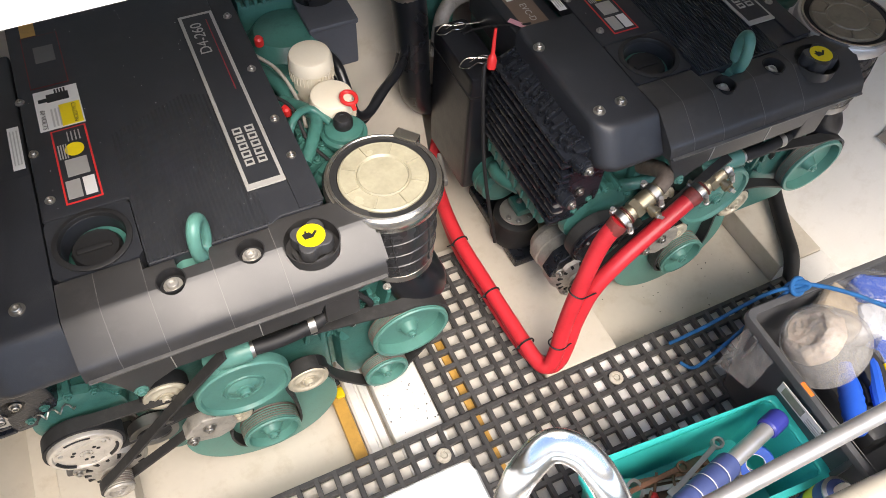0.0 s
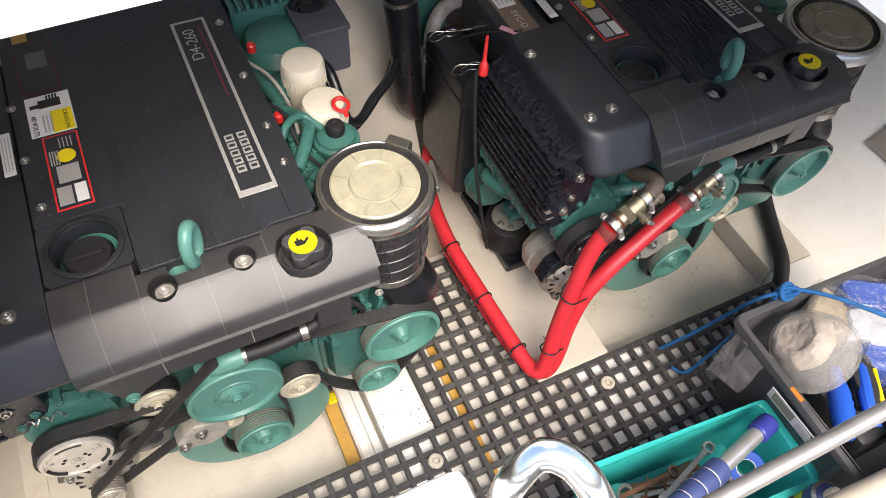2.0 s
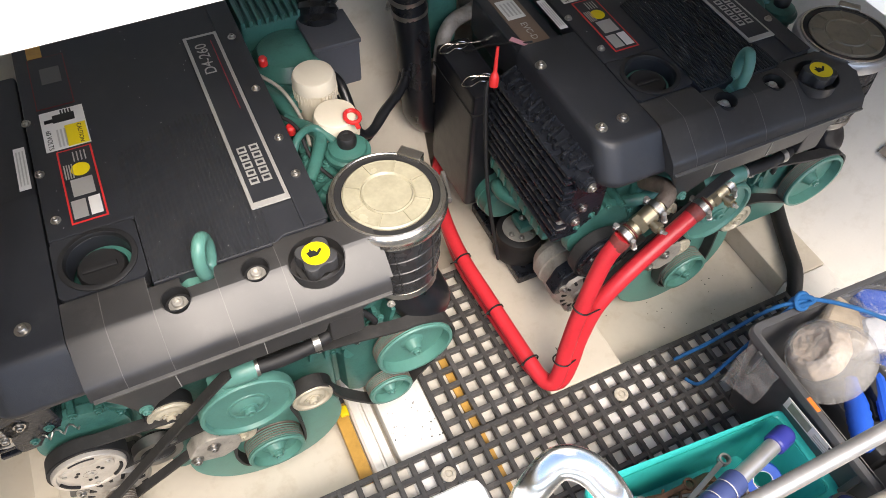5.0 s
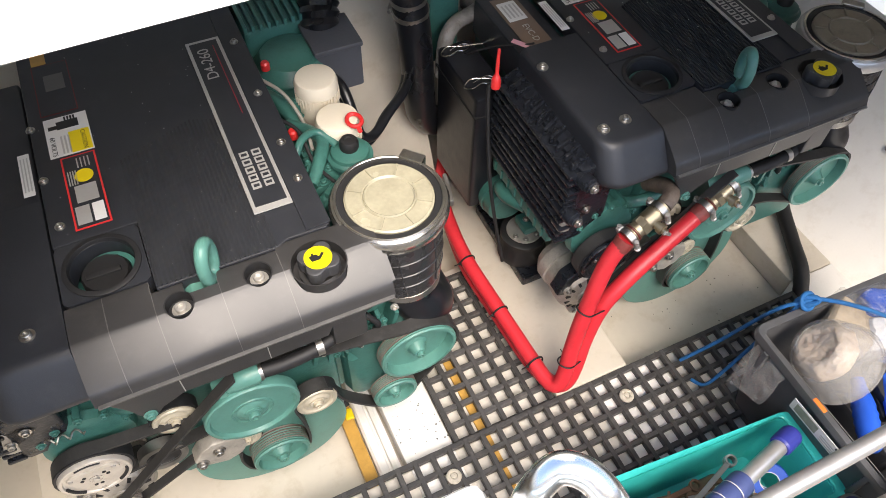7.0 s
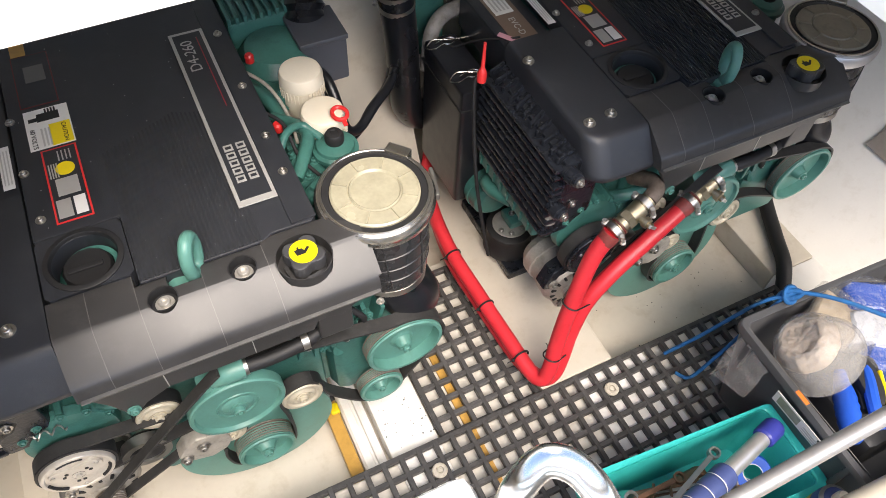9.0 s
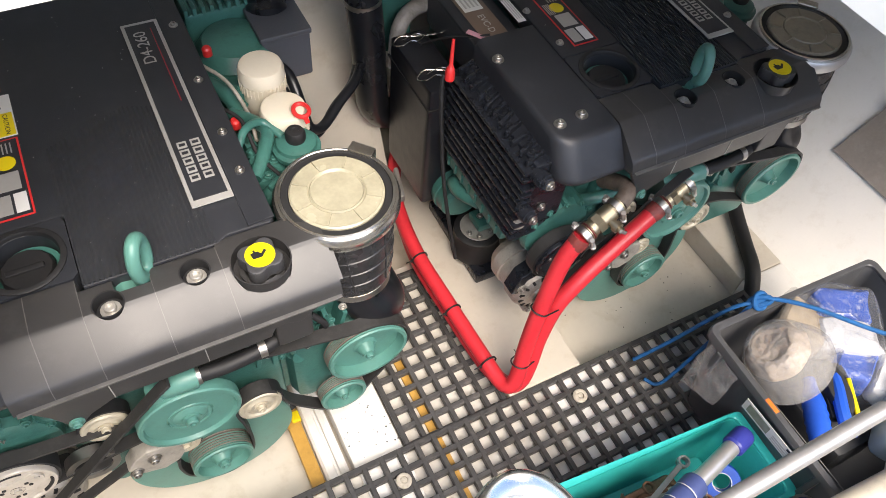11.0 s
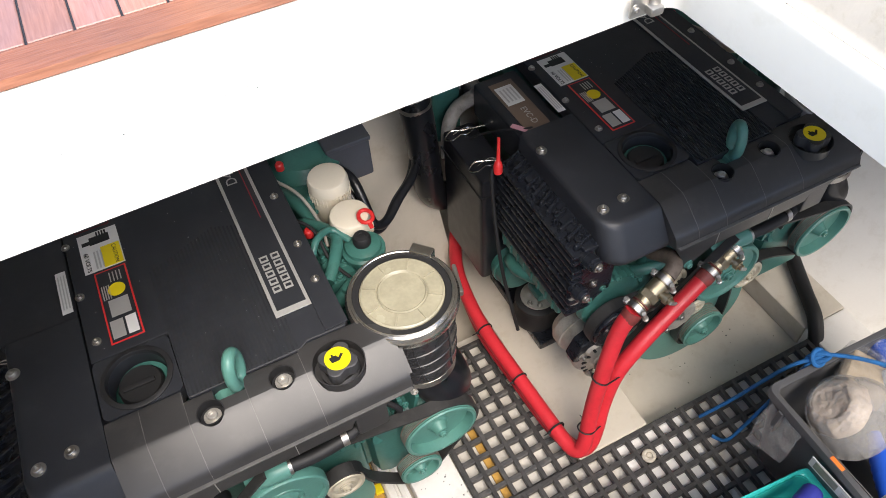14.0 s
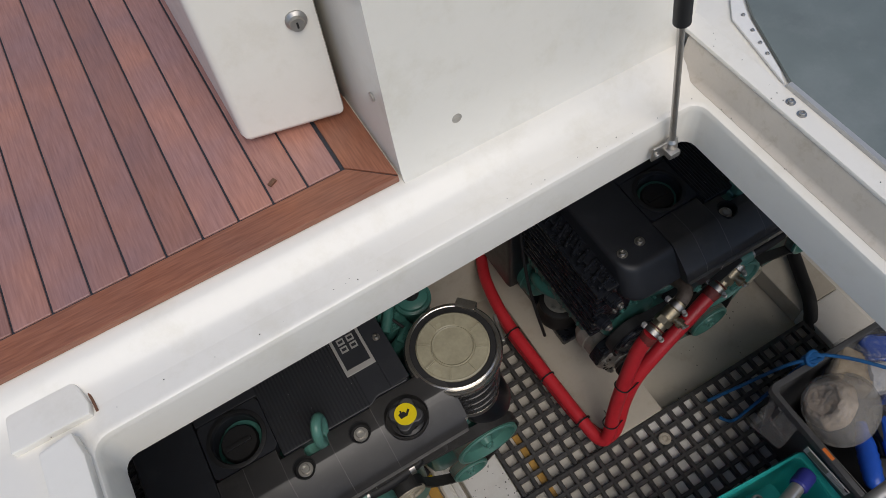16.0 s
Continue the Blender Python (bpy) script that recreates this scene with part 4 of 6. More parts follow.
for y in (0.445, 0.53, 0.61):
    part("band", La([(0.0545, -0.006), (0.0575, -0.005), (0.0575, 0.005), (0.0545, 0.006)], (-1.052, y, 0.20), (0.0, 1.0, 0.0), 28, cap=False), M_teal, oc)
part("cooler_pipe", Tu([(-1.06, 0.43, 0.24), (-1.085, 0.40, 0.285), (-1.09, 0.36, 0.30), (-1.07, 0.31, 0.31)], 0.017), M_teal, oc)
MX, MY = -1.012, 0.385
mt = part("engine_mount", La([(0.060, 0), (0.062, 0.016), (0.056, 0.03), (0.050, 0.05), (0.052, 0.06), (0.058, 0.064), (0.058, 0.074), (0.046, 0.080), (0.0, 0.080)], (MX, MY, 0.03), seg=36), M_rubber, eng, "black rubber engine mount")
part("mount_plate", Bx(-1.053, -0.95, 0.296, 0.56, 0.003, 0.032, 0.006), M_finb, mt)
part("mount_disc", La([(0.044, 0), (0.043, 0.004), (0.020, 0.007), (0.0, 0.007)], (MX, MY, 0.109), seg=32), M_palebolt, mt)
part("mount_arm", Bx(-1.03, -0.93, 0.355, 0.41, 0.125, 0.150, 0.008), M_teal, mt)
bolts("mount_bolt", [(MX - 0.030, MY - 0.012, 0.113), (MX - 0.012, MY - 0.030, 0.113), (MX + 0.018, MY - 0.028, 0.113), (-1.03, 0.53, 0.032), (MX, MY, 0.15)], mt, r=0.006)
# round air filter
FX, FY = -0.403, 0.236
M_filterbody = mat("satin_black_filter_housing", (0.028, 0.028, 0.03), 0.26, var=0.2, scale=30, bump=0.06, dirt=(0.1, 0.1, 0.095), amount=0.2)
FT, FA = Vector((FX, FY, 0.592)), Vector((0.07, -0.20, -1.0)).normalized()
af = part("air_filter", La([(0.0, 0.0), (0.085, 0.0), (0.083, 0.03), (0.077, 0.09), (0.067, 0.15), (0.060, 0.164), (0.0, 0.165)], FT, FA, 48, cap=False), M_filterbody, eng, "round black air filter with a cream lid and steel rim")
for h, r in ((0.035, 0.0826), (0.065, 0.0797), (0.095, 0.0764), (0.125, 0.0714)):
    part("rib", La([(r, -0.0012), (r + 0.0017, 0), (r, 0.0012)], FT + FA * h, FA, 48, cap=False), M_filterbody, af)
for u in (0.1, 1.2, 2.3, 4.4, 5.3):
    q = Vector((math.cos(u), math.sin(u), 0.0))
    rib = bmesh.new()
    sweep(rib, [FT + FA * h + (q - FA * q.dot(FA)).normalized() * (r + 0.0004) for h, r in ((0.004, 0.0848), (0.03, 0.083), (0.09, 0.077), (0.148, 0.0675))], 0.0018, 6)
    part("upright_rib", rib, M_filterbody, af)
part("rim", La([(0.088, 0.585), (0.098, 0.588), (0.1, 0.595), (0.1, 0.606), (0.096, 0.612), (0.090, 0.612), (0.088, 0.606)], (FX, FY, 0.0), seg=56, cap=False), M_ring, af, "bright steel clamp ring")
part("inner_rim", La([(0.0915, 0.612), (0.0915, 0.6165), (0.0885, 0.6175), (0.0870, 0.6165), (0.0870, 0.612)], (FX, FY, 0.0), seg=56, cap=False), M_ring, af)
part("gasket", La([(0.0905, 0.606), (0.0865, 0.613), (0.076, 0.6135), (0.074, 0.609)], (FX, FY, 0.0), seg=56, cap=False), M_rubber, af)
lid = part("lid", La([(0.0745, 0.606), (0.0745, 0.615), (0.0715, 0.6175), (0.069, 0.6165), (0.046, 0.617), (0.044, 0.6155), (0.042, 0.6185), (0.040, 0.6165), (0.0, 0.6165)], (FX, FY, 0.0), seg=56, cap=False), M_lens, af, "dusty cream filter lid")
for i in range(8):
    a = 0.2 + i * 0.7854
    part("lid_rib", Bx(0.047, 0.071, -0.0014, 0.0014, 0.6165, 0.6195, 0, Matrix.Translation((FX, FY, 0)) @ Matrix.Rotation(a, 4, "Z")), M_lens, lid)
part("latch", Bx(0.084, 0.106, -0.022, 0.022, 0.596, 0.6215, 0.004, Matrix.Translation((FX, FY, 0)) @ Matrix.Rotation(0.75, 4, "Z")), M_ring, af)
part("latch_tongue", Bx(0.098, 0.106, -0.014, 0.05, 0.585, 0.600, 0.003, Matrix.Translation((FX, FY, 0)) @ Matrix.Rotation(-0.25, 4, "Z")), M_steel, af)
duct = bmesh.new()
prism(duct, [(-0.505, 0.50), (-0.505, 0.575), (-0.44, 0.585), (-0.42, 0.56), (-0.425, 0.46), (-0.455, 0.455)], 0.172, 0.235, "y", 0.012)
part("duct", duct, M_filterbody, af)
for k in range(5):
    m = Matrix.Translation((-0.478 + k * 0.012, 0.168, 0.540 - k * 0.024)) @ Matrix.Rotation(0.75, 4, "Y")
    part("duct_web", Bx(-0.045, 0.045, -0.014, 0.010, -0.0018, 0.0018, 0.0008, m), M_filterbody, af)
part("intake_elbow", Tu([FT + FA * 0.158, (-0.386, 0.192, 0.39), (-0.366, 0.184, 0.352), (-0.345, 0.205, 0.318), (-0.34, 0.26, 0.30)], 0.049, seg=24), M_gloss, eng)
part("clamp_band", La([(0.052, -0.008), (0.0605, -0.008), (0.0605, 0.008), (0.052, 0.008)], FT + FA * 0.170, FA, 40, cap=False), M_ring, eng)
clamp(FT + FA * 0.170, FA, 0.0600, eng)
# fuel filters
for x, y, zt, lab in ((-0.415, 0.565, 0.615, "tall cream spin-on filter"), (-0.41, 0.465, 0.598, "cream spin-on filter")):
    f = part("fuel_filter", La([(0.036, 0.40), (0.040, 0.41), (0.040, zt - 0.03), (0.0415, zt - 0.028), (0.0415, zt - 0.012), (0.038, zt - 0.002), (0.034, zt), (0.0, zt)], (x, y, 0), seg=36), M_cream, eng, lab)
    for i in range(36):
        a = i * 0.17453
        part("grip_rib", Bx(0.0405, 0.0425, -0.0012, 0.0012, zt - 0.05, zt - 0.03, 0, Matrix.Translation((x, y, 0)) @ Matrix.Rotation(a, 4, "Z")), M_cream, f)
tag = bmesh.new()
sweep(tag, [Vector((-0.387 + 0.013 * math.cos(a * 0.314), 0.437 + 0.017 * math.sin(a * 0.314), 0.604)) for a in range(20)], 0.004, 8, closed=True)
box(tag, -0.391, -0.383, 0.405, 0.425, 0.601, 0.606, 0.001)
part("dipstick_ring", tag, M_redp, eng, "red ring handle")
# dome with black knob
part("pump_dome", La([(0.034, 0.50), (0.034, 0.552), (0.042, 0.554), (0.042, 0.562), (0.036, 0.566), (0.034, 0.572), (0.022, 0.578), (0.0, 0.578)], (-0.412, 0.402, 0), seg=32), M_teal, eng)
part("primer_knob", La([(0.016, 0.576), (0.0175, 0.582), (0.0175, 0.592), (0.014, 0.598), (0.007, 0.599), (0.006, 0.597), (0.0, 0.597)], (-0.412, 0.402, 0), seg=24), M_rubber, eng)
# right-hand castings
rcst = bmesh.new()
box(rcst, -0.535, -0.40, 0.33, 0.93, 0.32, 0.50, 0.02)
box(rcst, -0.51, -0.36, 0.58, 0.86, 0.44, 0.545, 0.03)
box(rcst, -0.50, -0.44, 0.36, 0.50, 0.48, 0.545, 0.012)
part("fuel_bracket", rcst, M_teal, eng)
part("turbo_dome", La([(0.075, 0), (0.078, 0.03), (0.06, 0.055), (0.03, 0.065), (0.0, 0.065)], (-0.425, 0.70, 0.52), seg=32), M_teal, eng)
fh = part("finned_housing", Bx(-0.50, -0.36, 0.76, 0.92, 0.50, 0.60, 0.01), M_teal, eng)
for i in range(9):
    part("fin", Bx(-0.498 + i * 0.0165, -0.490 + i * 0.0165, 0.755, 0.93, 0.598, 0.615, 0.002), M_teal, fh)
for pts, r, m_ in (([(-0.50, 0.36, 0.56), (-0.47, 0.40, 0.57), (-0.45, 0.45, 0.575), (-0.49, 0.52, 0.56)], 0.012, M_teal), ([(-0.45, 0.36, 0.54), (-0.47, 0.335, 0.55), (-0.50, 0.33, 0.53)], 0.014, M_teal), ([(-0.38, 0.36, 0.53), (-0.36, 0.33, 0.52), (-0.37, 0.30, 0.48)], 0.011, M_teal), ([(-0.50, 0.62, 0.55), (-0.48, 0.56, 0.56), (-0.47, 0.50, 0.55)], 0.015, M_teal)):
    part("fuel_pipe", Tu(pts, r), m_, eng)
for x, y, z in ((-0.484, 0.67, 0.575), (-0.494, 0.47, 0.575)):
    part("red_cap", La([(0.009, 0), (0.009, 0.014), (0.006, 0.018), (0.0, 0.018)], (x, y, z), seg=14), M_redp, eng)
bolts("casting_bolt", [(-0.455, 0.40, 0.545), (-0.475, 0.37, 0.545), (-0.42, 0.33, 0.50), (-0.46, 0.55, 0.545), (-0.49, 0.60, 0.545)], eng, r=0.007, material=M_teal)
rs = random.Random(12)
for i in range(16):
    x, y, z = rs.uniform(-0.505, -0.44), rs.uniform(0.30, 0.58), rs.uniform(0.52, 0.555)
    if i % 2:
        part("casting_lug", Bx(-0.011, 0.011, -0.014, 0.014, -0.03, 0.012, 0.004, Matrix.Translation((x, y, z)) @ Matrix.Rotation(rs.uniform(-0.6, 0.6), 4, "Z")), M_teal, eng)
        bolts("casting_bolt", [(x, y, z + 0.012)], eng, r=0.005, material=M_teal if i % 4 else M_steel)
    else:
        r = rs.uniform(0.008, 0.014)
        part("union", La([(r, -0.04), (r, 0.0), (r * 1.25, 0.002), (r * 1.25, 0.01), (r * 0.7, 0.012), (r * 0.7, 0.018), (0, 0.018)], (x, y, z), (rs.uniform(-0.5, 0.5), rs.uniform(-0.5, 0.5), 1), 16), M_teal, eng)
for pts, r, m_ in (([(-0.515, 0.40, 0.58), (-0.49, 0.43, 0.60), (-0.455, 0.45, 0.59), (-0.43, 0.42, 0.575)], 0.007, M_teal), ([(-0.51, 0.50, 0.60), (-0.485, 0.46, 0.595), (-0.48, 0.40, 0.57), (-0.46, 0.35, 0.56)], 0.0035, M_rubber), ([(-0.51, 0.62, 0.60), (-0.48, 0.56, 0.60), (-0.465, 0.50, 0.575), (-0.47, 0.44, 0.56)], 0.0035, M_alu)):
    part("fuel_pipe", Tu(pts, r), m_, eng)
gb = part("connector_box", Bx(-0.385, -0.288, 0.655, 0.755, 0.48, 0.59, 0.006), mat("slate_grey_plastic", (0.075, 0.08, 0.095), 0.5), eng, "slate grey plastic connector box")
part("box_lid", Bx(-0.388, -0.285, 0.652, 0.758, 0.580, 0.593, 0.004), gb.data.materials[0], gb)
part("bellows", Tu([(-0.345, 0.74, 0.56), (-0.338, 0.765, 0.60), (-0.325, 0.80, 0.63), (-0.315, 0.85, 0.64)], 0.038, 5, 24, 0.006), M_gloss, eng, "black ribbed intake bellows")
# name plate
NP = pose(-0.581, 0.517, 0.6165)
plate = part("name_plate", Bx(-0.032, 0.032, -0.230, 0.230, 0, 0.003, 0.001, NP), M_silver, eng, "silver-edged black name plate")
part("plate_face", Bx(-0.026, 0.026, -0.218, 0.222, 0.003, 0.0038, 0, NP), M_black, plate)
text("D4-260", 0.030, NP @ pose(-0.005, 0.155, 0.004, 0, 0, 90), M_silver, plate)
part("red_line", Bx(0.0150, 0.0168, 0.0, 0.205, 0.0038, 0.0043, 0, NP), mat("dark_red_print", (0.3, 0.02, 0.03), 0.4, bump=0.0), plate)
for row, n in ((0.010, 5), (-0.011, 5)):
    for k in range(n):
        y = -0.100 - k * 0.0185
        part("badge", Bx(row - 0.0075, row + 0.0075, y - 0.0072, y + 0.0072, 0.0038, 0.0045, 0, NP), M_silver, plate)
        part("badge_core", Bx(row - 0.0048, row + 0.0048, y - 0.0030, y + 0.0030, 0.0045, 0.0048, 0, NP), M_black, plate)
# stickers
def sticker(x0, x1, y0, y1, z, material, name="sticker", parent=None):
    return part(name, Bx(x0, x1, y0, y1, z, z + 0.0006), material, parent or top_cover)


z = 0.6132
st = sticker(-0.888, -0.816, 0.545, 0.645, z, M_paper, "warning_sticker")
sticker(-0.852, -0.818, 0.547, 0.60, z + 0.0006, M_yellow, "panel", st)
text("CAUTION", 0.0105, pose(-0.829, 0.573, z + 0.0013, 0, 0, -90), M_ink, st)
text("60 VOLTS", 0.0115, pose(-0.879, 0.572, z + 0.0013, 0, 0, -90), M_ink, st)
for i in range(3):
    sticker(-0.866 + i * 0.006, -0.863 + i * 0.006, 0.55, 0.594, z + 0.0006, M_silver, "bar", st)
hd = bmesh.new()
box(hd, -0.868, -0.832, 0.612, 0.632, z + 0.0006, z + 0.0012)
for i in range(4):
    box(hd, -0.846 + i * 0.005 - 0.008, -0.843 + i * 0.005 - 0.008, 0.628, 0.642, z + 0.0006, z + 0.0012)
box(hd, -0.882, -0.866, 0.615, 0.624, z + 0.0006, z + 0.0012)
part("symbol", hd, M_ink, st)
st = sticker(-0.874, -0.818, 0.372, 0.540, z, M_redp, "data_sticker")
sticker(-0.871, -0.821, 0.375, 0.537, z + 0.0005, M_black, "panel", st)
part("dot", La([(0.015, 0), (0.015, 0.0006), (0, 0.0006)], (-0.843, 0.487, z + 0.0011), seg=24), M_yellow, st)
sticker(-0.862, -0.828, 0.428, 0.466, z + 0.0011, M_silver, "panel", st)
sticker(-0.868, -0.846, 0.381, 0.42, z + 0.0011, M_silver, "panel", st)
sticker(-0.842, -0.824, 0.381, 0.42, z + 0.0011, M_paper, "panel", st)
for i in range(4):
    sticker(-0.868 + 0.004 * i, -0.866 + 0.004 * i, 0.47, 0.503, z + 0.0011, M_silver, "bar", st)
    sticker(-0.85 + 0.006 * i, -0.848 + 0.006 * i, 0.507, 0.53, z + 0.0011, M_silver, "bar", st)
st = sticker(-0.890, -0.826, 0.655, 0.80, z, mat("dark_red_border", (0.12, 0.01, 0.012), 0.5, bump=0.0), "data_sticker")
sticker(-0.888, -0.828, 0.657, 0.798, z + 0.0005, M_black, "panel", st)
sticker(-0.872, -0.838, 0.72, 0.765, z + 0.0011, mat("dull_silver_label", (0.12, 0.115, 0.11), 0.4, bump=0.0), "panel", st)
sticker(-0.888, -0.862, 0.802, 0.84, z, M_ochre, "sticker")
st = sticker(-0.938, -0.920, 0.475, 0.575, z, M_paper, "label")
for i in range(3):
    sticker(-0.935 + 0.005 * i, -0.933 + 0.005 * i, 0.485, 0.565, z + 0.0006, M_silver, "bar", st)
# red-tagged stick beside the cooler
ds = part("dipstick", Tu([(-1.122, 0.30, 0.15), (-1.138, 0.36, 0.35), (-1.13, 0.42, 0.56), (-1.115, 0.42, 0.575)], 0.0042), M_rubber, eng)
part("dipstick_handle", La([(0.008, 0), (0.0095, 0.003), (0.0095, 0.018), (0.007, 0.026), (0.0042, 0.030), (0.003, 0.08), (0, 0.08)], (-1.118, 0.415, 0.575), (0.15, 0.25, 1), 14), M_redp, ds)
# second engine
M_rustpipe = mat("rust_brown_pipe", (0.15, 0.115, 0.09), 0.55, 0.2, var=0.35, scale=40, bump=0.4, dirt=(0.24, 0.2, 0.16), amount=0.4)
M_weather = mat("weathered_grey_pipe", (0.27, 0.25, 0.23), 0.6, 0.2, var=0.35, scale=30, bump=0.4, dirt=(0.12, 0.1, 0.08), amount=0.6)
eng2 = copy_thing(eng, Matrix.Translation(E0 + Vector((1.02, 0.022, 0.0))))
part("side_panel", Bx(-1.05, -0.917, 0.466, 0.78, 0.55, 0.604, 0.006), M_black, eng)
cu = part("control_unit", Bx(-0.014, 0.095, 0.486, 0.70, 0.50, 0.588, 0.008), M_black, eng2, "black control unit with brown and white labels")
part("label", Bx(0.010, 0.068, 0.500, 0.672, 0.5875, 0.5892), mat("brown_label", (0.17, 0.12, 0.09), 0.4, bump=0.0), cu)
part("label", Bx(0.016, 0.058, 0.590, 0.655, 0.5892, 0.5899), M_paper, cu)
for k in range(4):
    part("bar", Bx(0.022 + k * 0.009, 0.026 + k * 0.009, 0.600, 0.645, 0.5899, 0.5903), M_silver, cu)
text("EVC-D", 0.020, pose(0.040, 0.545, 0.5896, 0, 0, -90), M_silver, cu)
part("hose_elbow", Tu([(0.03, 0.81, 0.49), (0.018, 0.768, 0.525), (0.014, 0.728, 0.535), (-0.010, 0.713, 0.537), (-0.045, 0.704, 0.535), (-0.072, 0.690, 0.528), (-0.088, 0.682, 0.50), (-0.095, 0.680, 0.42)], 0.017), M_weather, eng2)
part("end_casting", Bx(-0.10, -0.02, 0.74, 0.86, 0.40, 0.60, 0.02), M_teal, eng2)

# ---- hoses ----
def hose(name, pts, r, material, label, n=8, seg=14):
    return tagged(part(name, Tu(pts, r, n, seg), material), label, "hose")


h1 = hose("coolant_hose", [(0.014, 0.098, 0.440), (-0.020, 0.092, 0.385), (-0.056, 0.072, 0.25), (-0.076, 0.056, 0.155), (-0.090, 0.040, 0.10), (-0.102, 0.031, 0.066), (-0.114, 0.034, 0.050), (-0.123, 0.060, 0.045), (-0.130, 0.14, 0.050), (-0.138, 0.28, 0.056), (-0.144, 0.42, 0.062), (-0.135, 0.54, 0.075), (-0.115, 0.62, 0.09), (-0.07, 0.70, 0.12), (0.0, 0.76, 0.14)], 0.0175, M_red, "red rubber coolant hose looping down to the grating")
h2 = hose("coolant_hose", [(0.228, 0.121, 0.394), (0.14, 0.105, 0.350), (0.05, 0.09, 0.295), (-0.006, 0.080, 0.235), (-0.036, 0.066, 0.15), (-0.057, 0.047, 0.088), (-0.076, 0.036, 0.047), (-0.096, 0.040, 0.025), (-0.114, 0.075, 0.0185), (-0.126, 0.14, 0.0185), (-0.134, 0.28, 0.0185), (-0.140, 0.42, 0.022), (-0.13, 0.54, 0.05)], 0.0175, M_red, "red rubber coolant hose tied below its twin")

M_stain = mat("stained_red_rubber", (0.2, 0.035, 0.03), 0.6, var=0.4, scale=40, bump=0.4, dirt=(0.1, 0.06, 0.04), amount=0.7)
for h_, a_, b_ in ((h1, Vector((0.014, 0.098, 0.440)), Vector((-0.001, 0.0955, 0.417))), (h2, Vector((0.228, 0.121, 0.394)), Vector((0.200, 0.116, 0.381)))):
    part("hose_end", La([(0.0179, 0.0), (0.0195, 0.001), (0.0195, 0.013), (0.0185, 0.019), (0.0179, 0.024)], a_, b_ - a_, 20, cap=False), M_stain, h_, "dark stained hose end")


def valve(a, b, name):
    """A brass fitting with clamps and a small tap between a and b."""
    a, b = Vector(a), Vector(b)
    d = (b - a).normalized()
    L = (b - a).length
    rt = root(name, a, "worn brass hose fitting with steel clamps and tap", "hose fitting")
    part("barrel", La([(0.0135, 0), (0.0150, 0.003), (0.0150, L * 0.22), (0.0165, L * 0.24), (0.0165, L * 0.34), (0.0145, L * 0.36), (0.0145, L * 0.48), (0.0185, L * 0.5), (0.0185, L * 0.78), (0.0155, L * 0.8), (0.0165, L), (0, L)], a, d, 24), M_brass, rt)
    part("hex_nut", La([(0.0205, 0), (0.0205, L * 0.16), (0.0, L * 0.16)], a + d * L * 0.34, d, 6), M_brass, rt)
    side = d.cross(Vector((0, 0, 1))).normalized()
    for k in range(6):
        part("ring", La([(0.0155, -0.0014), (0.0190, -0.0007), (0.0190, 0.0007), (0.0155, 0.0014)], a + d * (0.004 + L * 0.038 * k), d, 24, cap=False), M_brass if k % 2 else M_stain, rt)
    tap = a + d * L * 0.62
    part("tap", La([(0.0085, 0.012), (0.0085, 0.024), (0.0115, 0.025), (0.0115, 0.035), (0.007, 0.036), (0.007, 0.043), (0, 0.043)], tap, side, 14), M_brass, rt)
    part("tap_lever", Bx(-0.0035, 0.0035, -0.020, 0.012, 0.042, 0.046, 0.001, axis_m(tap, side) @ Matrix.Rotation(0.8, 4, "Z")), M_palebolt, rt)
    for k, h_ in enumerate((0.006, L * 0.88)):
        clamp(a + d * h_, d, 0.0185, rt)
        part("clamp_screw", La([(0.0045, -0.012), (0.0045, 0.016), (0.0062, 0.017), (0.0062, 0.022), (0, 0.022)], a + d * h_ + side * 0.022, d.cross(side), 10), M_palebolt, rt)
    return rt


valve((0.014, 0.098, 0.440), (0.100, 0.115, 0.476), "hose_fitting")
valve((0.228, 0.121, 0.394), (0.303, 0.135, 0.430), "hose_fitting")
part("elbow", Tu([(0.100, 0.115, 0.476), (0.122, 0.126, 0.484), (0.134, 0.152, 0.476), (0.132, 0.2, 0.44)], 0.0165), M_rustpipe, eng2)


def tie(p, d, r):
    bm = bmesh.new()
    lathe(bm, [(r, -0.002), (r + 0.002, -0.002), (r + 0.002, 0.002), (r, 0.002)], p, d, 20, cap=False)
    box(bm, r, r + 0.006, -0.003, 0.003, -0.003, 0.003, 0.001, axis_m(p, d))
    box(bm, r + 0.002, r + 0.018, -0.001, 0.001, -0.001, 0.001, 0, axis_m(p, d))
    tagged(part("cable_tie", bm, M_rubber), "black cable tie round red hoses", "cable tie", "cable ties")


def twin_tie(a, b, d, r):
    """A tie pulled round two hoses at a and b, whose run is d."""
    a, b, d = Vector(a), Vector(b), Vector(d).normalized()
    s = (b - a - d * (b - a).dot(d)).normalized()
    u = d.cross(s)
    L = (b - a).dot(s)
    loop = [a + s * r * math.cos(k * 0.2618) + u * r * math.sin(k * 0.2618) for k in range(6, 19)] + [a + s * (L + r * math.cos(k * 0.2618)) + u * r * math.sin(k * 0.2618) for k in range(18, 31)]
    bm = bmesh.new()
    sweep(bm, loop, 0.0018, 6, closed=True)
    head = a + s * (L / 2) + u * (r + 0.002)
    box(bm, -0.003, 0.003, -0.003, 0.003, -0.003, 0.003, 0.001, Matrix.Translation(head))
    sweep(bm, [head, head + u * 0.012 + s * 0.006], 0.001, 6)
    tagged(part("cable_tie", bm, M_rubber), "black cable tie round red hoses", "cable tie", "cable ties")


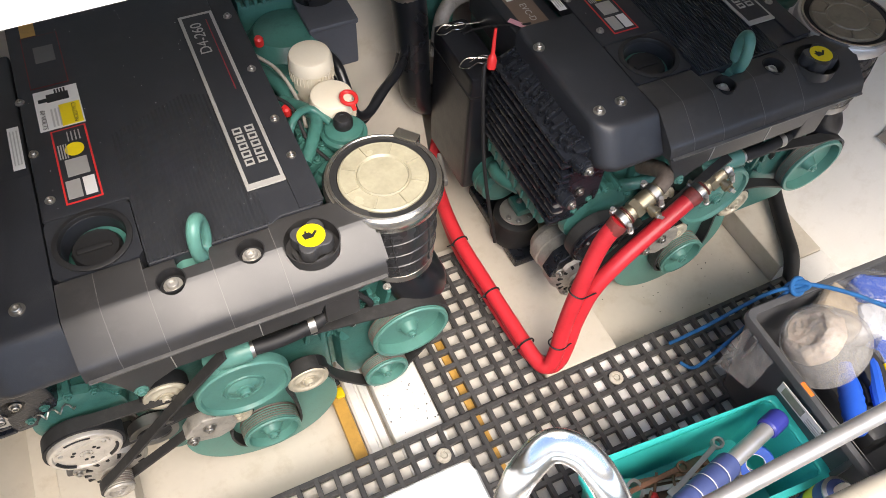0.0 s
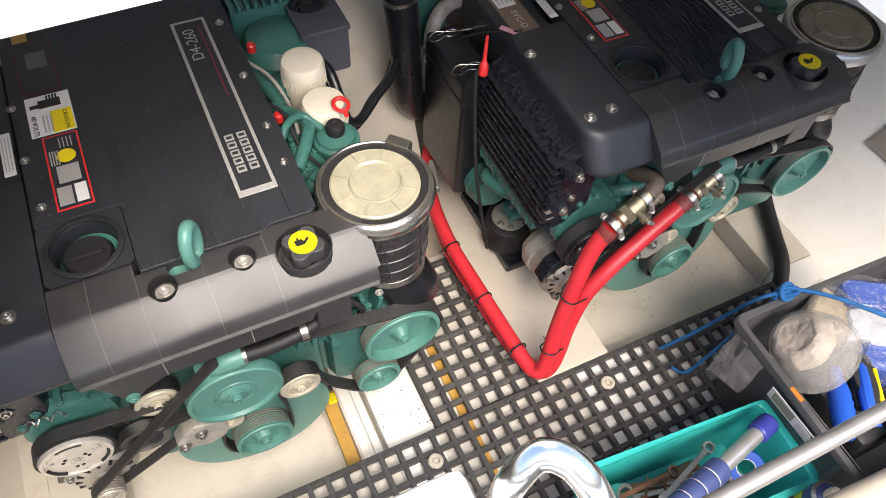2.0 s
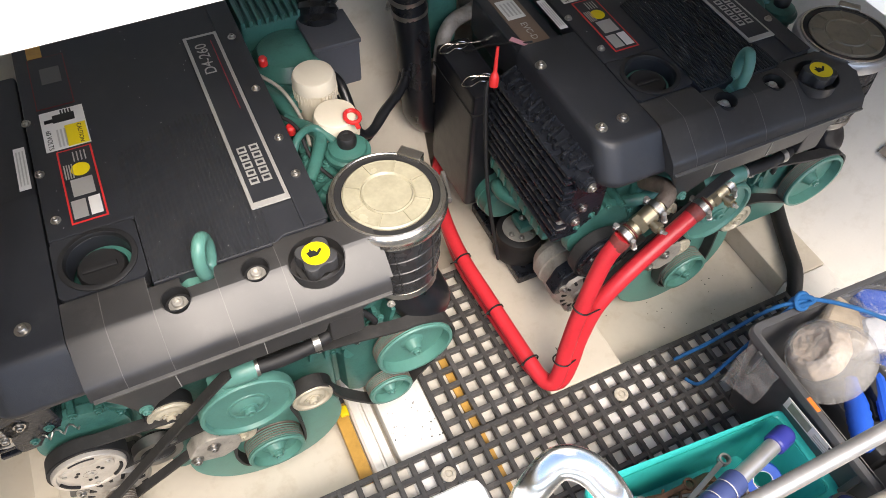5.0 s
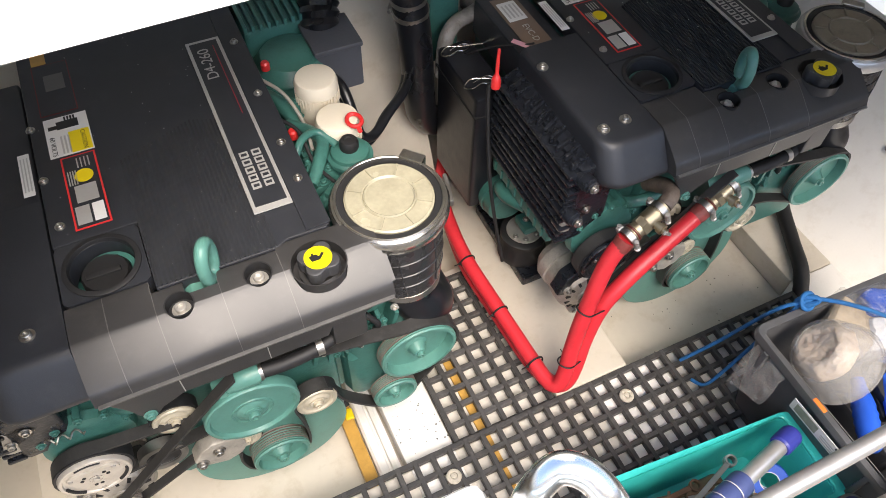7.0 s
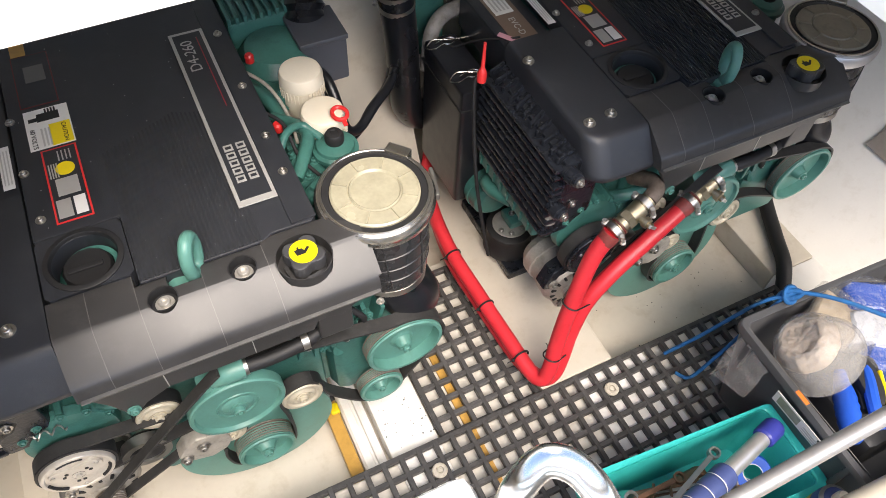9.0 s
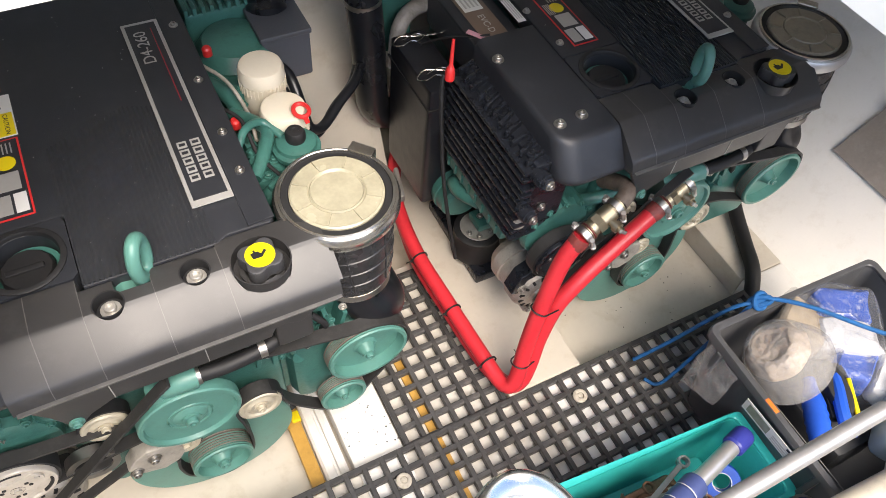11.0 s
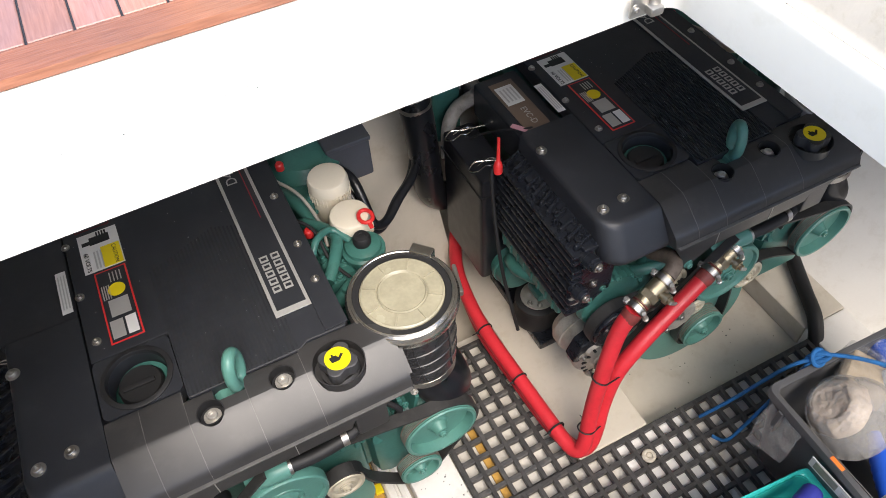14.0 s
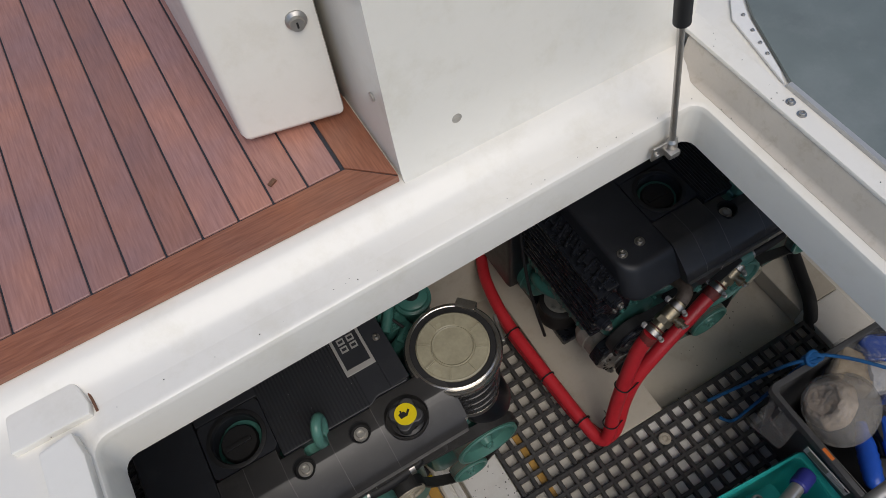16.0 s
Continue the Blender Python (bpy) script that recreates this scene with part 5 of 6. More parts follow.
twin_tie((-0.056, 0.073, 0.268), (-0.005, 0.087, 0.245), (0.3, 0.1, 0.6), 0.0185)
twin_tie((-0.091, 0.045, 0.12), (-0.052, 0.060, 0.108), (0.3, 0.25, 0.9), 0.0185)
tie((-0.126, 0.10, 0.052), (-0.06, 1, 0), 0.0185)
tie((-0.1365, 0.25, 0.055), (-0.05, 1, 0.03), 0.0185)
tie((-0.1435, 0.41, 0.0615), (-0.03, 1, 0.05), 0.0185)

# exhaust hose, bilge hose and small lines
hose("exhaust_hose", [(-0.185, 0.74, 0.85), (-0.167, 0.705, 0.65), (-0.158, 0.690, 0.555), (-0.152, 0.688, 0.45), (-0.146, 0.690, 0.36), (-0.134, 0.70, 0.30), (-0.098, 0.72, 0.245), (-0.03, 0.74, 0.22), (0.05, 0.75, 0.22)], 0.037, M_gloss, "thick glossy black exhaust hose", seg=20)
exh = bpy.data.objects["exhaust_hose"]
clamp((-0.162, 0.696, 0.60), (0.09, 0.12, -1), 0.0375, exh)
clamp((-0.165, 0.701, 0.63), (0.09, 0.12, -1), 0.0375, exh)
hose("fuel_line", [(-0.372, 0.64, 0.55), (-0.355, 0.60, 0.54), (-0.350, 0.56, 0.50), (-0.345, 0.535, 0.46), (-0.315, 0.545, 0.44), (-0.26, 0.588, 0.45), (-0.204, 0.632, 0.46), (-0.15, 0.72, 0.46)], 0.0105, M_gloss, "black rubber fuel line along the bay")
hose("fuel_line", [(-0.378, 0.62, 0.53), (-0.365, 0.58, 0.50), (-0.360, 0.54, 0.45), (-0.325, 0.545, 0.425), (-0.27, 0.598, 0.43), (-0.21, 0.645, 0.44), (-0.16, 0.73, 0.44)], 0.0085, M_gloss, "thin black rubber fuel line along the bay")
hose("bilge_hose", [(0.80, 0.50, 0.20), (0.765, 0.36, 0.10), (0.725, 0.25, 0.035), (0.675, 0.14, 0.02), (0.63, 0.055, 0.02), (0.60, 0.0, -0.03)], 0.019, M_rubber, "black bilge hose down the hull side")

# ---- gratings ----
M_pan = mat("pale_pan_paint", (0.64, 0.6, 0.53), 0.45, var=0.12, scale=5, grain=70, bump=0.1, dirt=(0.35, 0.31, 0.25), amount=0.5)
P4 = 0.04


def grating(name, x0, nx, y1, ny, z, label, at):
    """An open grating of nx by ny square holes; every bar is a piece."""
    rt = root(name, at, label, "grating", "floor gratings", "structure")
    W, D = 0.0115, 0.018
    sx = bpy.data.meshes.new("bar")
    bm = Bx(-W / 2, W / 2, -ny * P4 / 2 - W / 2, ny * P4 / 2 + W / 2, -D, 0, 0.0015, seg=1)
    bm.to_mesh(sx); bm.free(); sx.materials.append(M_grate)
    sy = bpy.data.meshes.new("bar")
    bm = Bx(-nx * P4 / 2 - W / 2, nx * P4 / 2 + W / 2, -W / 2, W / 2, -D + 0.001, -0.0008, 0.0015, seg=1)
    bm.to_mesh(sy); bm.free(); sy.materials.append(M_grate)
    inv = rt.matrix_basis.inverted()
    for i in range(nx + 1):
        ob = new("bar", sx)
        ob.parent = rt
        ob.matrix_parent_inverse = inv
        ob.location = (x0 + i * P4, y1 - ny * P4 / 2, z)
    for j in range(ny + 1):
        ob = new("bar", sy)
        ob.parent = rt
        ob.matrix_parent_inverse = inv
        ob.location = (x0 + nx * P4 / 2, y1 - j * P4, z)
    return rt


grating("grating", -1.02, 40, 0.02, 15, 0.0, "dusty black plastic floor grating across the bay", (-0.2, -0.28, -0.03))
grating("grating", -0.355, 6, 0.425, 10, -0.006, "black plastic floor grating between the engine beds", (-0.23, 0.22, -0.03))


M_fix = mat("dull_cream_plastic", (0.5, 0.46, 0.38), 0.5, var=0.2, scale=60, bump=0.1, dirt=(0.2, 0.17, 0.12), amount=0.6)


def washer(x, y):
    bm = bmesh.new()
    lathe(bm, [(0.0165, 0), (0.0165, 0.003), (0.014, 0.005), (0.0085, 0.005), (0.0075, 0.001), (0.005, 0.001), (0.005, 0.004), (0, 0.004)], (x, y, 0.0005), seg=28, cap=False)
    tagged(part("grating_fixing", bm, M_fix), "cream plastic fixing in the grating", "fixing", "grating fixings")


washer(0.04, -0.04)
washer(-0.397, -0.042)
# beams below the gratings
tagged(part("floor_pan", Bx(-1.1, 0.6, -0.62, 0.018, -0.072, -0.026, 0.004), M_pan), "pale cream pan below the gratings", "drip pan", kind="structure")
tagged(part("floor_pan", Bx(-0.36, -0.11, 0.022, 0.46, -0.072, -0.030, 0.004), M_pan), "pale cream pan below the narrow grating", "drip pan", kind="structure")
tagged(part("floor_bearer", Bx(-0.01, 0.17, -0.24, 0.016, -0.0395, -0.0195, 0.003), M_white), "white painted board just under the grating", "bearer", kind="structure")
tagged(part("floor_bearer", Bx(-0.47, -0.365, -0.5, 0.016, -0.0395, -0.0195, 0.003), M_white), "white painted board just under the grating", "bearer", kind="structure")
# left bilge details
tagged(part("hatch_panel", Bx(-0.475, -0.362, 0.03, 0.30, -0.072, -0.02, 0.006), M_white), "white painted board beside the grating", "panel", kind="structure")
tagged(part("wooden_batten", Bx(-0.567, -0.538, -0.55, 0.36, -0.072, -0.036, 0.003), M_ochre), "ochre varnished wooden batten on the bay floor", "batten")
tagged(part("wooden_batten", Bx(-0.298, -0.278, -0.4, 0.30, -0.0335, -0.0246, 0.002), M_ochre), "narrow ochre varnished batten under the grating", "batten")
tagged(part("cable_trunk", Pr([(-0.533, -0.071), (-0.533, -0.052), (-0.527, -0.046), (-0.510, -0.046), (-0.508, -0.054), (-0.503, -0.054), (-0.501, -0.040), (-0.492, -0.036), (-0.484, -0.040), (-0.482, -0.071)], -0.5, 0.45, "y"), M_white), "white plastic trunking along the bay floor", "trunking", kind="structure")
tg = root("drain_tap", (-0.545, 0.21, -0.045), "yellow tagged black drain tap", "tap")
part("tap_body", Tu([(-0.56, 0.25, -0.03), (-0.55, 0.235, -0.02), (-0.545, 0.215, -0.03)], 0.010), M_rubber, tg)
part("tag", Bx(-0.555, -0.535, 0.185, 0.21, -0.045, -0.03, 0.003), M_yellow, tg)

# ledge block beside the grating
tagged(part("ledge", Bx(0.60, 0.74, -0.6, 0.05, -0.072, 0.0, 0.006), M_white), "white painted ledge along the hull", "ledge", kind="structure")

# ---- tool boxes ----
def tray(name, corners, z0, z1, inset, material, label, lip=0.012, wall=0.006):
    """An open box: four top corners, narrowing to its base."""
    rt = root(name, (sum(c[0] for c in corners) / 4, sum(c[1] for c in corners) / 4, z0), label, "tool box")
    cx = sum(c[0] for c in corners) / 4
    cy = sum(c[1] for c in corners) / 4
    def grow(k, z):
        out = []
        for x, y in corners:
            d = Vector((x - cx, y - cy))
            l = d.length
            d = d * ((l + k) / l)
            out.append((cx + d.x, cy + d.y, z))
        return out
    def shell(loops, ends):
        bm = bmesh.new()
        loops = [[bm.verts.new(c) for c in l] for l in loops]
        pairs = list(zip(loops, loops[1:])) + ([] if ends else [(loops[-1], loops[0])])
        for a, b in pairs:
            for i in range(4):
                bm.faces.new((a[i], a[(i + 1) % 4], b[(i + 1) % 4], b[i]))
        if ends:
            bm.faces.new(loops[0])
            bm.faces.new(loops[-1])
        corner = [e for e in bm.edges if not any(e.verts[0] in l and e.verts[1] in l for l in loops)]
        bmesh.ops.bevel(bm, geom=corner, offset=0.014, segments=4, affect="EDGES", profile=0.5)
        return bm
    part("body", shell([grow(-inset, z0), grow(-0.001, z1 - 0.012), grow(-wall - 0.001, z1 - 0.008), grow(-inset - wall, z0 + 0.006)], True), material, rt)
    part("rim", shell([grow(0, z1 - 0.016), grow(lip, z1 - 0.016), grow(lip, z1 - 0.003), grow(lip - 0.003, z1), grow(-wall + 0.003, z1), grow(-wall, z1 - 0.003), grow(-wall, z1 - 0.016)], False), material, rt)
    return rt


TB = tray("tool_tray", [(0.226, -0.256), (-0.205, -0.228), (-0.212, -0.395), (0.218, -0.425)], 0.002, 0.18, 0.025, M_tealbox, "turquoise plastic tool tray on the grating", 0.012, 0.010)
CB = tray("storage_crate", [(0.66, -0.125), (0.222, -0.112), (0.212, -0.52), (0.62, -0.53)], 0.002, 0.288, 0.05, M_crate, "dark grey plastic storage crate full of supplies", 0.006, 0.014)
RB = tray("tool_tray", [(-0.225, -0.262), (-0.34, -0.255), (-0.36, -0.45), (-0.24, -0.45)], 0.002, 0.12, 0.015, M_redp, "red plastic tray beside the turquoise one")

# label and marks of the crate
LM = Matrix.Translation((0.2135, -0.315, 0.240)) @ Matrix.Rotation(0.022, 4, "Z") @ Matrix.Rotation(-0.13, 4, "Y")
lab = part("label", Bx(-0.001, 0.001, -0.060, 0.060, -0.019, 0.019, 0, LM), M_paper, CB, "worn white label with grey print")
M_print = mat("grey_green_print", (0.25, 0.27, 0.2), 0.5, var=0.35, scale=60, bump=0.0)
for y0, y1, z0, z1, m_ in ((-0.005, 0.05, -0.013, 0.014, M_print), (-0.055, -0.015, -0.014, -0.010, M_silver), (-0.055, -0.015, -0.006, -0.002, M_silver), (-0.055, -0.015, 0.002, 0.006, M_silver), (-0.058, -0.048, 0.009, 0.016, M_ink)):
    part("bar", Bx(-0.0016, -0.0008, y0, y1, z0, z1, 0, LM), m_, lab)
part("orange_mark", Bx(0.2165, 0.2255, -0.306, -0.276, 0.2872, 0.2888, 0.0006), M_orange, CB)
part("rim_groove", Bx(0.2265, 0.2285, -0.50, -0.13, 0.2872, 0.2886), M_edge, CB)
for y in (-0.16, -0.43):
    part("side_rib", Bx(0.210, 0.228, y - 0.006, y + 0.006, 0.19, 0.272, 0.003, None), M_crate, CB)

# clear bowl with dust in the crate
bowl = root("plastic_bowl", (0.285, -0.235, 0.17), "milky clear plastic bowl caked with chalky dust, in the crate", "bowl")
BM = Vector((0.337, -0.232, 0.258))
BD = (-0.55, 0.40, 0.62)
wall_ = rounded([(0.082, 0.0), (0.078, 0.027), (0.067, 0.060), (0.052, 0.082), (0.040, 0.089), (0.036, 0.086), (0.0005, 0.086)], 2)
part("shell", La(wall_, BM, BD, 64), M_milky, bowl, "", 80)
part("rim", La([(0.080, -0.004), (0.087, -0.003), (0.088, 0.001), (0.082, 0.002), (0.080, -0.004)], BM, BD, 64, cap=False), M_milky, bowl)
bm = bmesh.new()
lathe(bm, [(max(r - 0.003, 0.0004), h * 0.965) for r, h in rounded(wall_[9:], 1)], BM, BD, 80)
for v in bm.verts:
    k_ = noise.noise(v.co * 30)
    v.co += (BM - v.co).normalized() * max(0.0, 0.005 + 0.008 * k_ + 0.004 * noise.noise(v.co * 120))
part("dust_cake", bm, M_sponge, bowl, "chalky grey-brown dust", 80)


def bundle(name, at, size, rz, tilt, cols, label):
    """A wrapped pack: a soft block with a printed band, in clear film."""
    rt = root(name, at, label, "wrapped pack")
    m = Matrix.Translation(at) @ Matrix.Rotation(rz, 4, "Z") @ Matrix.Rotation(tilt, 4, "X")
    sx, sy, sz = size
    for k, c in enumerate(cols):
        a0, a1 = -sy / 2 + k * sy / len(cols), -sy / 2 + (k + 1) * sy / len(cols)
        bm = Bx(-sx / 2, sx / 2, a0 + 0.001, a1 - 0.001, 0.0, sz, 0.012, None, 3)
        bmesh.ops.subdivide_edges(bm, edges=bm.edges[:], cuts=5)
        for v in bm.verts:
            v.co += Vector((0.4, 0.4, 1)) * (0.016 * noise.noise(v.co * 26 + Vector((at[0] * 9, k, 0))) + 0.006 * noise.noise(v.co * 75) - 0.25 * max(0.0, abs(v.co.x) - sx * 0.32))
        bmesh.ops.transform(bm, matrix=m, verts=bm.verts)
        part("pack", bm, c, rt)
    bm = Bx(-sx / 2 - 0.006, sx / 2 + 0.006, -sy / 2 - 0.008, sy / 2 + 0.008, -0.002, sz + 0.006, 0.014, None, 3)
    bmesh.ops.subdivide_edges(bm, edges=bm.edges[:], cuts=7)
    for v in bm.verts:
        v.co += Vector((0.4, 0.4, 1)) * (0.010 * noise.noise(v.co * 40) + 0.006 * abs(noise.noise(v.co * 110)))
    bmesh.ops.transform(bm, matrix=m, verts=bm.verts)
    part("film", bm, M_film, rt, "crinkled clear film", 20)
    return rt


M_cloth = mat("cream_rag_cloth", (0.42, 0.34, 0.24), 0.2, var=0.35, scale=40, grain=90, bump=1.0)
bundle("wrapped_pack", (0.43, -0.172, 0.215), (0.10, 0.10, 0.055), 0.5, 0.1, [M_cloth], "tan cloth bundle in crinkled clear film")
bundle("wrapped_pack", (0.515, -0.208, 0.212), (0.12, 0.15, 0.06), -0.6, 0.05, [M_packwhite, M_packblue], "white and blue pack in crinkled clear film")
bundle("wrapped_pack", (0.49, -0.318, 0.21), (0.10, 0.16, 0.055), 0.5, 0.0, [M_packwhite, M_packblue], "blue and white pack in clear film")
# base filling of the crate
fill = bmesh.new()
box(fill, 0.33, 0.53, -0.42, -0.20, 0.012, 0.20, 0.02)
tagged(part("inner_box", fill, M_crate), "dark grey plastic box at the bottom of the crate", "box")
# brush with blue handle
br = root("scrubbing_brush", (0.30, -0.36, 0.25), "blue handled brush lying in the crate", "brush")
part("handle", La([(0.0, 0.0), (0.010, 0.001), (0.017, 0.008), (0.021, 0.022), (0.0205, 0.034), (0.0225, 0.042), (0.0208, 0.050), (0.0228, 0.058), (0.021, 0.066), (0.0228, 0.074), (0.0205, 0.082), (0.0218, 0.092), (0.019, 0.108), (0.014, 0.128), (0.012, 0.15), (0.0, 0.152)], (0.262, -0.398, 0.265), (0.083, 0.118, -0.008), 24, cap=False), M_blue, br, "", 60)
part("head", Bx(-0.03, 0.03, 0.0, 0.12, -0.012, 0.012, 0.008, Matrix.Translation((0.355, -0.37, 0.25)) @ Matrix.Rotation(-0.5, 4, "Z")), M_rubber, br)
sb = bmesh.new()
sweep(sb, spline([(0.33, -0.40, 0.262), (0.345, -0.36, 0.272), (0.375, -0.315, 0.272), (0.40, -0.28, 0.262)], 8), 0.013, 10)
part("grip", sb, M_blue, br)
pad = bmesh.new()
prism(pad, [(0.376 + 0.020 * math.cos(a * 0.2618) + 0.022 * math.sin(a * 0.2618), -0.315 - 0.028 * math.cos(a * 0.2618) * 0.4 + 0.052 * math.sin(a * 0.2618)) for a in range(24)], 0.255, 0.279, "z", 0.006)
part("pad", pad, M_rubber, br, "black oval pad")
part("bristles", Tu([(0.365, -0.40, 0.26), (0.385, -0.355, 0.268), (0.415, -0.31, 0.265)], 0.005), M_yellow, br)
# pale plastic canister
cn = root("canister", (0.47, -0.44, 0.2), "pale blue translucent plastic canister lying in the crate", "canister")
bm = Bx(-0.08, 0.08, -0.045, 0.045, -0.05, 0.04, 0.022, Matrix.Translation((0.455, -0.425, 0.265)) @ Matrix.Rotation(0.55, 4, "Z"), 3)
part("body", bm, mat("pale_blue_plastic", (0.42, 0.5, 0.54), 0.35, var=0.1, scale=10, bump=0.05), cn)
part("spout", La([(0.018, 0), (0.018, 0.03), (0.014, 0.034), (0, 0.034)], (0.365, -0.475, 0.27), (-0.85, -0.5, 0.1), 18), M_white, cn)
# spray can
sp = root("spray_can", (0.172, -0.462, 0.0), "dark blue spray can with a yellow band and pale cap", "spray can")
part("can_body", La([(0.028, 0.002), (0.0315, 0.006), (0.0315, 0.225), (0.028, 0.236), (0.016, 0.244), (0, 0.244)], (0.172, -0.462, 0), seg=32), M_navy, sp)
part("band", La([(0.0318, 0.165), (0.0318, 0.205)], (0.172, -0.462, 0), seg=32, cap=False), M_yellow, sp)
part("shoulder_ring", La([(0.029, 0.234), (0.030, 0.240), (0.024, 0.244)], (0.172, -0.462, 0), seg=32, cap=False), M_steel, sp)
part("nozzle", La([(0.012, 0.243), (0.012, 0.262), (0.009, 0.270), (0, 0.270)], (0.172, -0.462, 0), seg=18), M_cream, sp)
# blue cord over the crate
tagged(part("cord", Tu([(0.20, -0.02, 0.012), (0.25, -0.045, 0.10), (0.30, -0.085, 0.26), (0.335, -0.107, 0.302), (0.37, -0.118, 0.306), (0.42, -0.17, 0.318), (0.50, -0.27, 0.322), (0.585, -0.36, 0.33), (0.70, -0.48, 0.31)], 0.0045, 8, 8), M_rope), "blue braided cord knotted over the crate", "cord")
kn = bmesh.new()
for k in range(3):
    ring = [Vector((0.345 + 0.016 * math.cos(a * 0.4189 + k), -0.11 + 0.012 * math.sin(a * 0.4189), 0.304 + 0.012 * math.sin(a * 0.4189 + k * 2))) for a in range(15)]
    sweep(kn, ring, 0.0048, 8, closed=True)
tagged(part("cord_knot", kn, M_rope), "knot in a blue braided cord", "cord")
tagged(part("cord", Tu([(0.335, -0.107, 0.300), (0.29, -0.105, 0.20), (0.245, -0.10, 0.07), (0.215, -0.095, 0.012), (0.195, -0.07, 0.008)], 0.0042, 8, 8), M_rope), "loose end of blue braided cord", "cord")

# long tool with blue grip in the turquoise tray
P1, P2 = Vector((0.185, -0.302, 0.198)), Vector((-0.36, -0.425, 0.262))
D = (P2 - P1).normalized()
tl = root("torque_wrench", P1, "long steel wrench with a violet-blue banded grip in the tray", "wrench")
part("shaft", La([(0.016, 0.0), (0.016, 0.50), (0, 0.5)], P1 + D * 0.02, D, 24), M_shaft, tl)
part("end_cap", La([(0.0, -0.012), (0.019, -0.012), (0.0215, -0.006), (0.0215, 0.03), (0.019, 0.034), (0.0, 0.034)], P1, D, 28, cap=False), mat("violet_plastic", (0.04, 0.05, 0.32), 0.4, var=0.1, bump=0.03), tl, "", 25)
grip = [(0.0165, 0.145)]
for k in range(4):
    h = 0.15 + k * 0.036
    grip += [(0.0225, h), (0.024, h + 0.006), (0.024, h + 0.029), (0.0225, h + 0.0335), (0.0215, h + 0.0345)]
grip += [(0.0165, 0.302)]
part("grip", La(grip, P1, D, 32, cap=False), M_navy, tl)
for k in range(1, 4):
    part("band", La([(0.0235, 0.147 + k * 0.036), (0.0235, 0.149 + k * 0.036)], P1, D, 32, cap=False), M_paper, tl)
part("scale_collar", La([(0.0185, 0.302), (0.0185, 0.315)], P1, D, 28, cap=False), M_yellow, tl)
# loose tools in the tray
rl = root("tape_roll", (0.125, -0.345, 0.13), "roll of blue tape in the tray", "tape roll")
part("roll", La([(0.018, -0.012), (0.034, -0.012), (0.036, -0.008), (0.036, 0.008), (0.034, 0.012), (0.018, 0.012), (0.018, -0.012)], (0.13, -0.345, 0.135), (-0.5, -0.3, 0.8), 30, cap=False), M_blue, rl)
part("core", La([(0.017, -0.0125), (0.0185, -0.0125), (0.0185, 0.0125), (0.017, 0.0125)], (0.13, -0.345, 0.135), (-0.5, -0.3, 0.8), 26, cap=False), M_paper, rl)
rt_ = random.Random(8)
for k in range(9):
    x, y, a = rt_.uniform(-0.09, 0.08), rt_.uniform(-0.35, -0.29), rt_.uniform(-0.4, 0.4)
    L_ = rt_.uniform(0.05, 0.10)
    m = Matrix.Translation((x, y, 0.112 + 0.005 * k)) @ Matrix.Rotation(a, 4, "Z") @ Matrix.Rotation(rt_.uniform(-0.06, 0.06), 4, "Y")
    bm = bmesh.new()
    box(bm, -L_, L_, -0.005, 0.005, -0.002, 0.002, 0.0015, m)
    lathe(bm, [(0.008, -0.004), (0.012, -0.004), (0.012, 0.004), (0.008, 0.004), (0.008, -0.004)], m @ Vector((L_ + 0.008, 0, 0)), m.to_3x3() @ Vector((0, 0, 1)), 12, cap=False)
    box(bm, -L_ - 0.016, -L_ + 0.004, -0.009, 0.009, -0.003, 0.003, 0.002, m)
    tagged(part("spanner", bm, [M_steel, M_rust, M_dullsteel][k % 3]), "small worn spanner lying in the tray", "spanner", "loose spanners")
for k in range(4):
    m = Matrix.Translation((-0.15 + 0.035 * k, -0.31 - 0.02 * (k % 2), 0.12)) @ Matrix.Rotation(0.5 + 0.2 * k, 4, "Z") @ Matrix.Rotation(1.45, 4, "Y")
    sd = root("screwdriver", m.translation, "small screwdriver with a red handle in the tray", "screwdriver", "screwdrivers")
    part("handle", La([(0.006, -0.04), (0.010, -0.036), (0.010, -0.008), (0.006, 0.0), (0, 0.0)], m.translation, m.to_3x3() @ Vector((0, 0, 1)), 12), M_redp if k < 3 else M_rust, sd)
    part("blade", La([(0.003, 0), (0.003, 0.04), (0, 0.04)], m.translation, m.to_3x3() @ Vector((0, 0, 1)), 8), M_rust, sd)
for x, y, r in ((-0.13, -0.29, 0.022), (0.06, -0.355, 0.014), (0.02, -0.375, 0.012)):
    bm = La([(r * 0.7, -0.012), (r, -0.012), (r, 0.012), (r * 0.7, 0.012), (r * 0.7, -0.012)], (x, y, 0.145), (0.3, -0.4, 0.8), 24, cap=False)
    tagged(part("socket", bm, M_steel), "round steel socket lying in the tray", "socket", "sockets")
tagged(part("rag", Bx(-0.10, 0.10, -0.045, 0.045, -0.045, 0.05, 0.014, Matrix.Translation((-0.03, -0.325, 0.055))), M_rust), "brown stained rag in the tray", "rag")
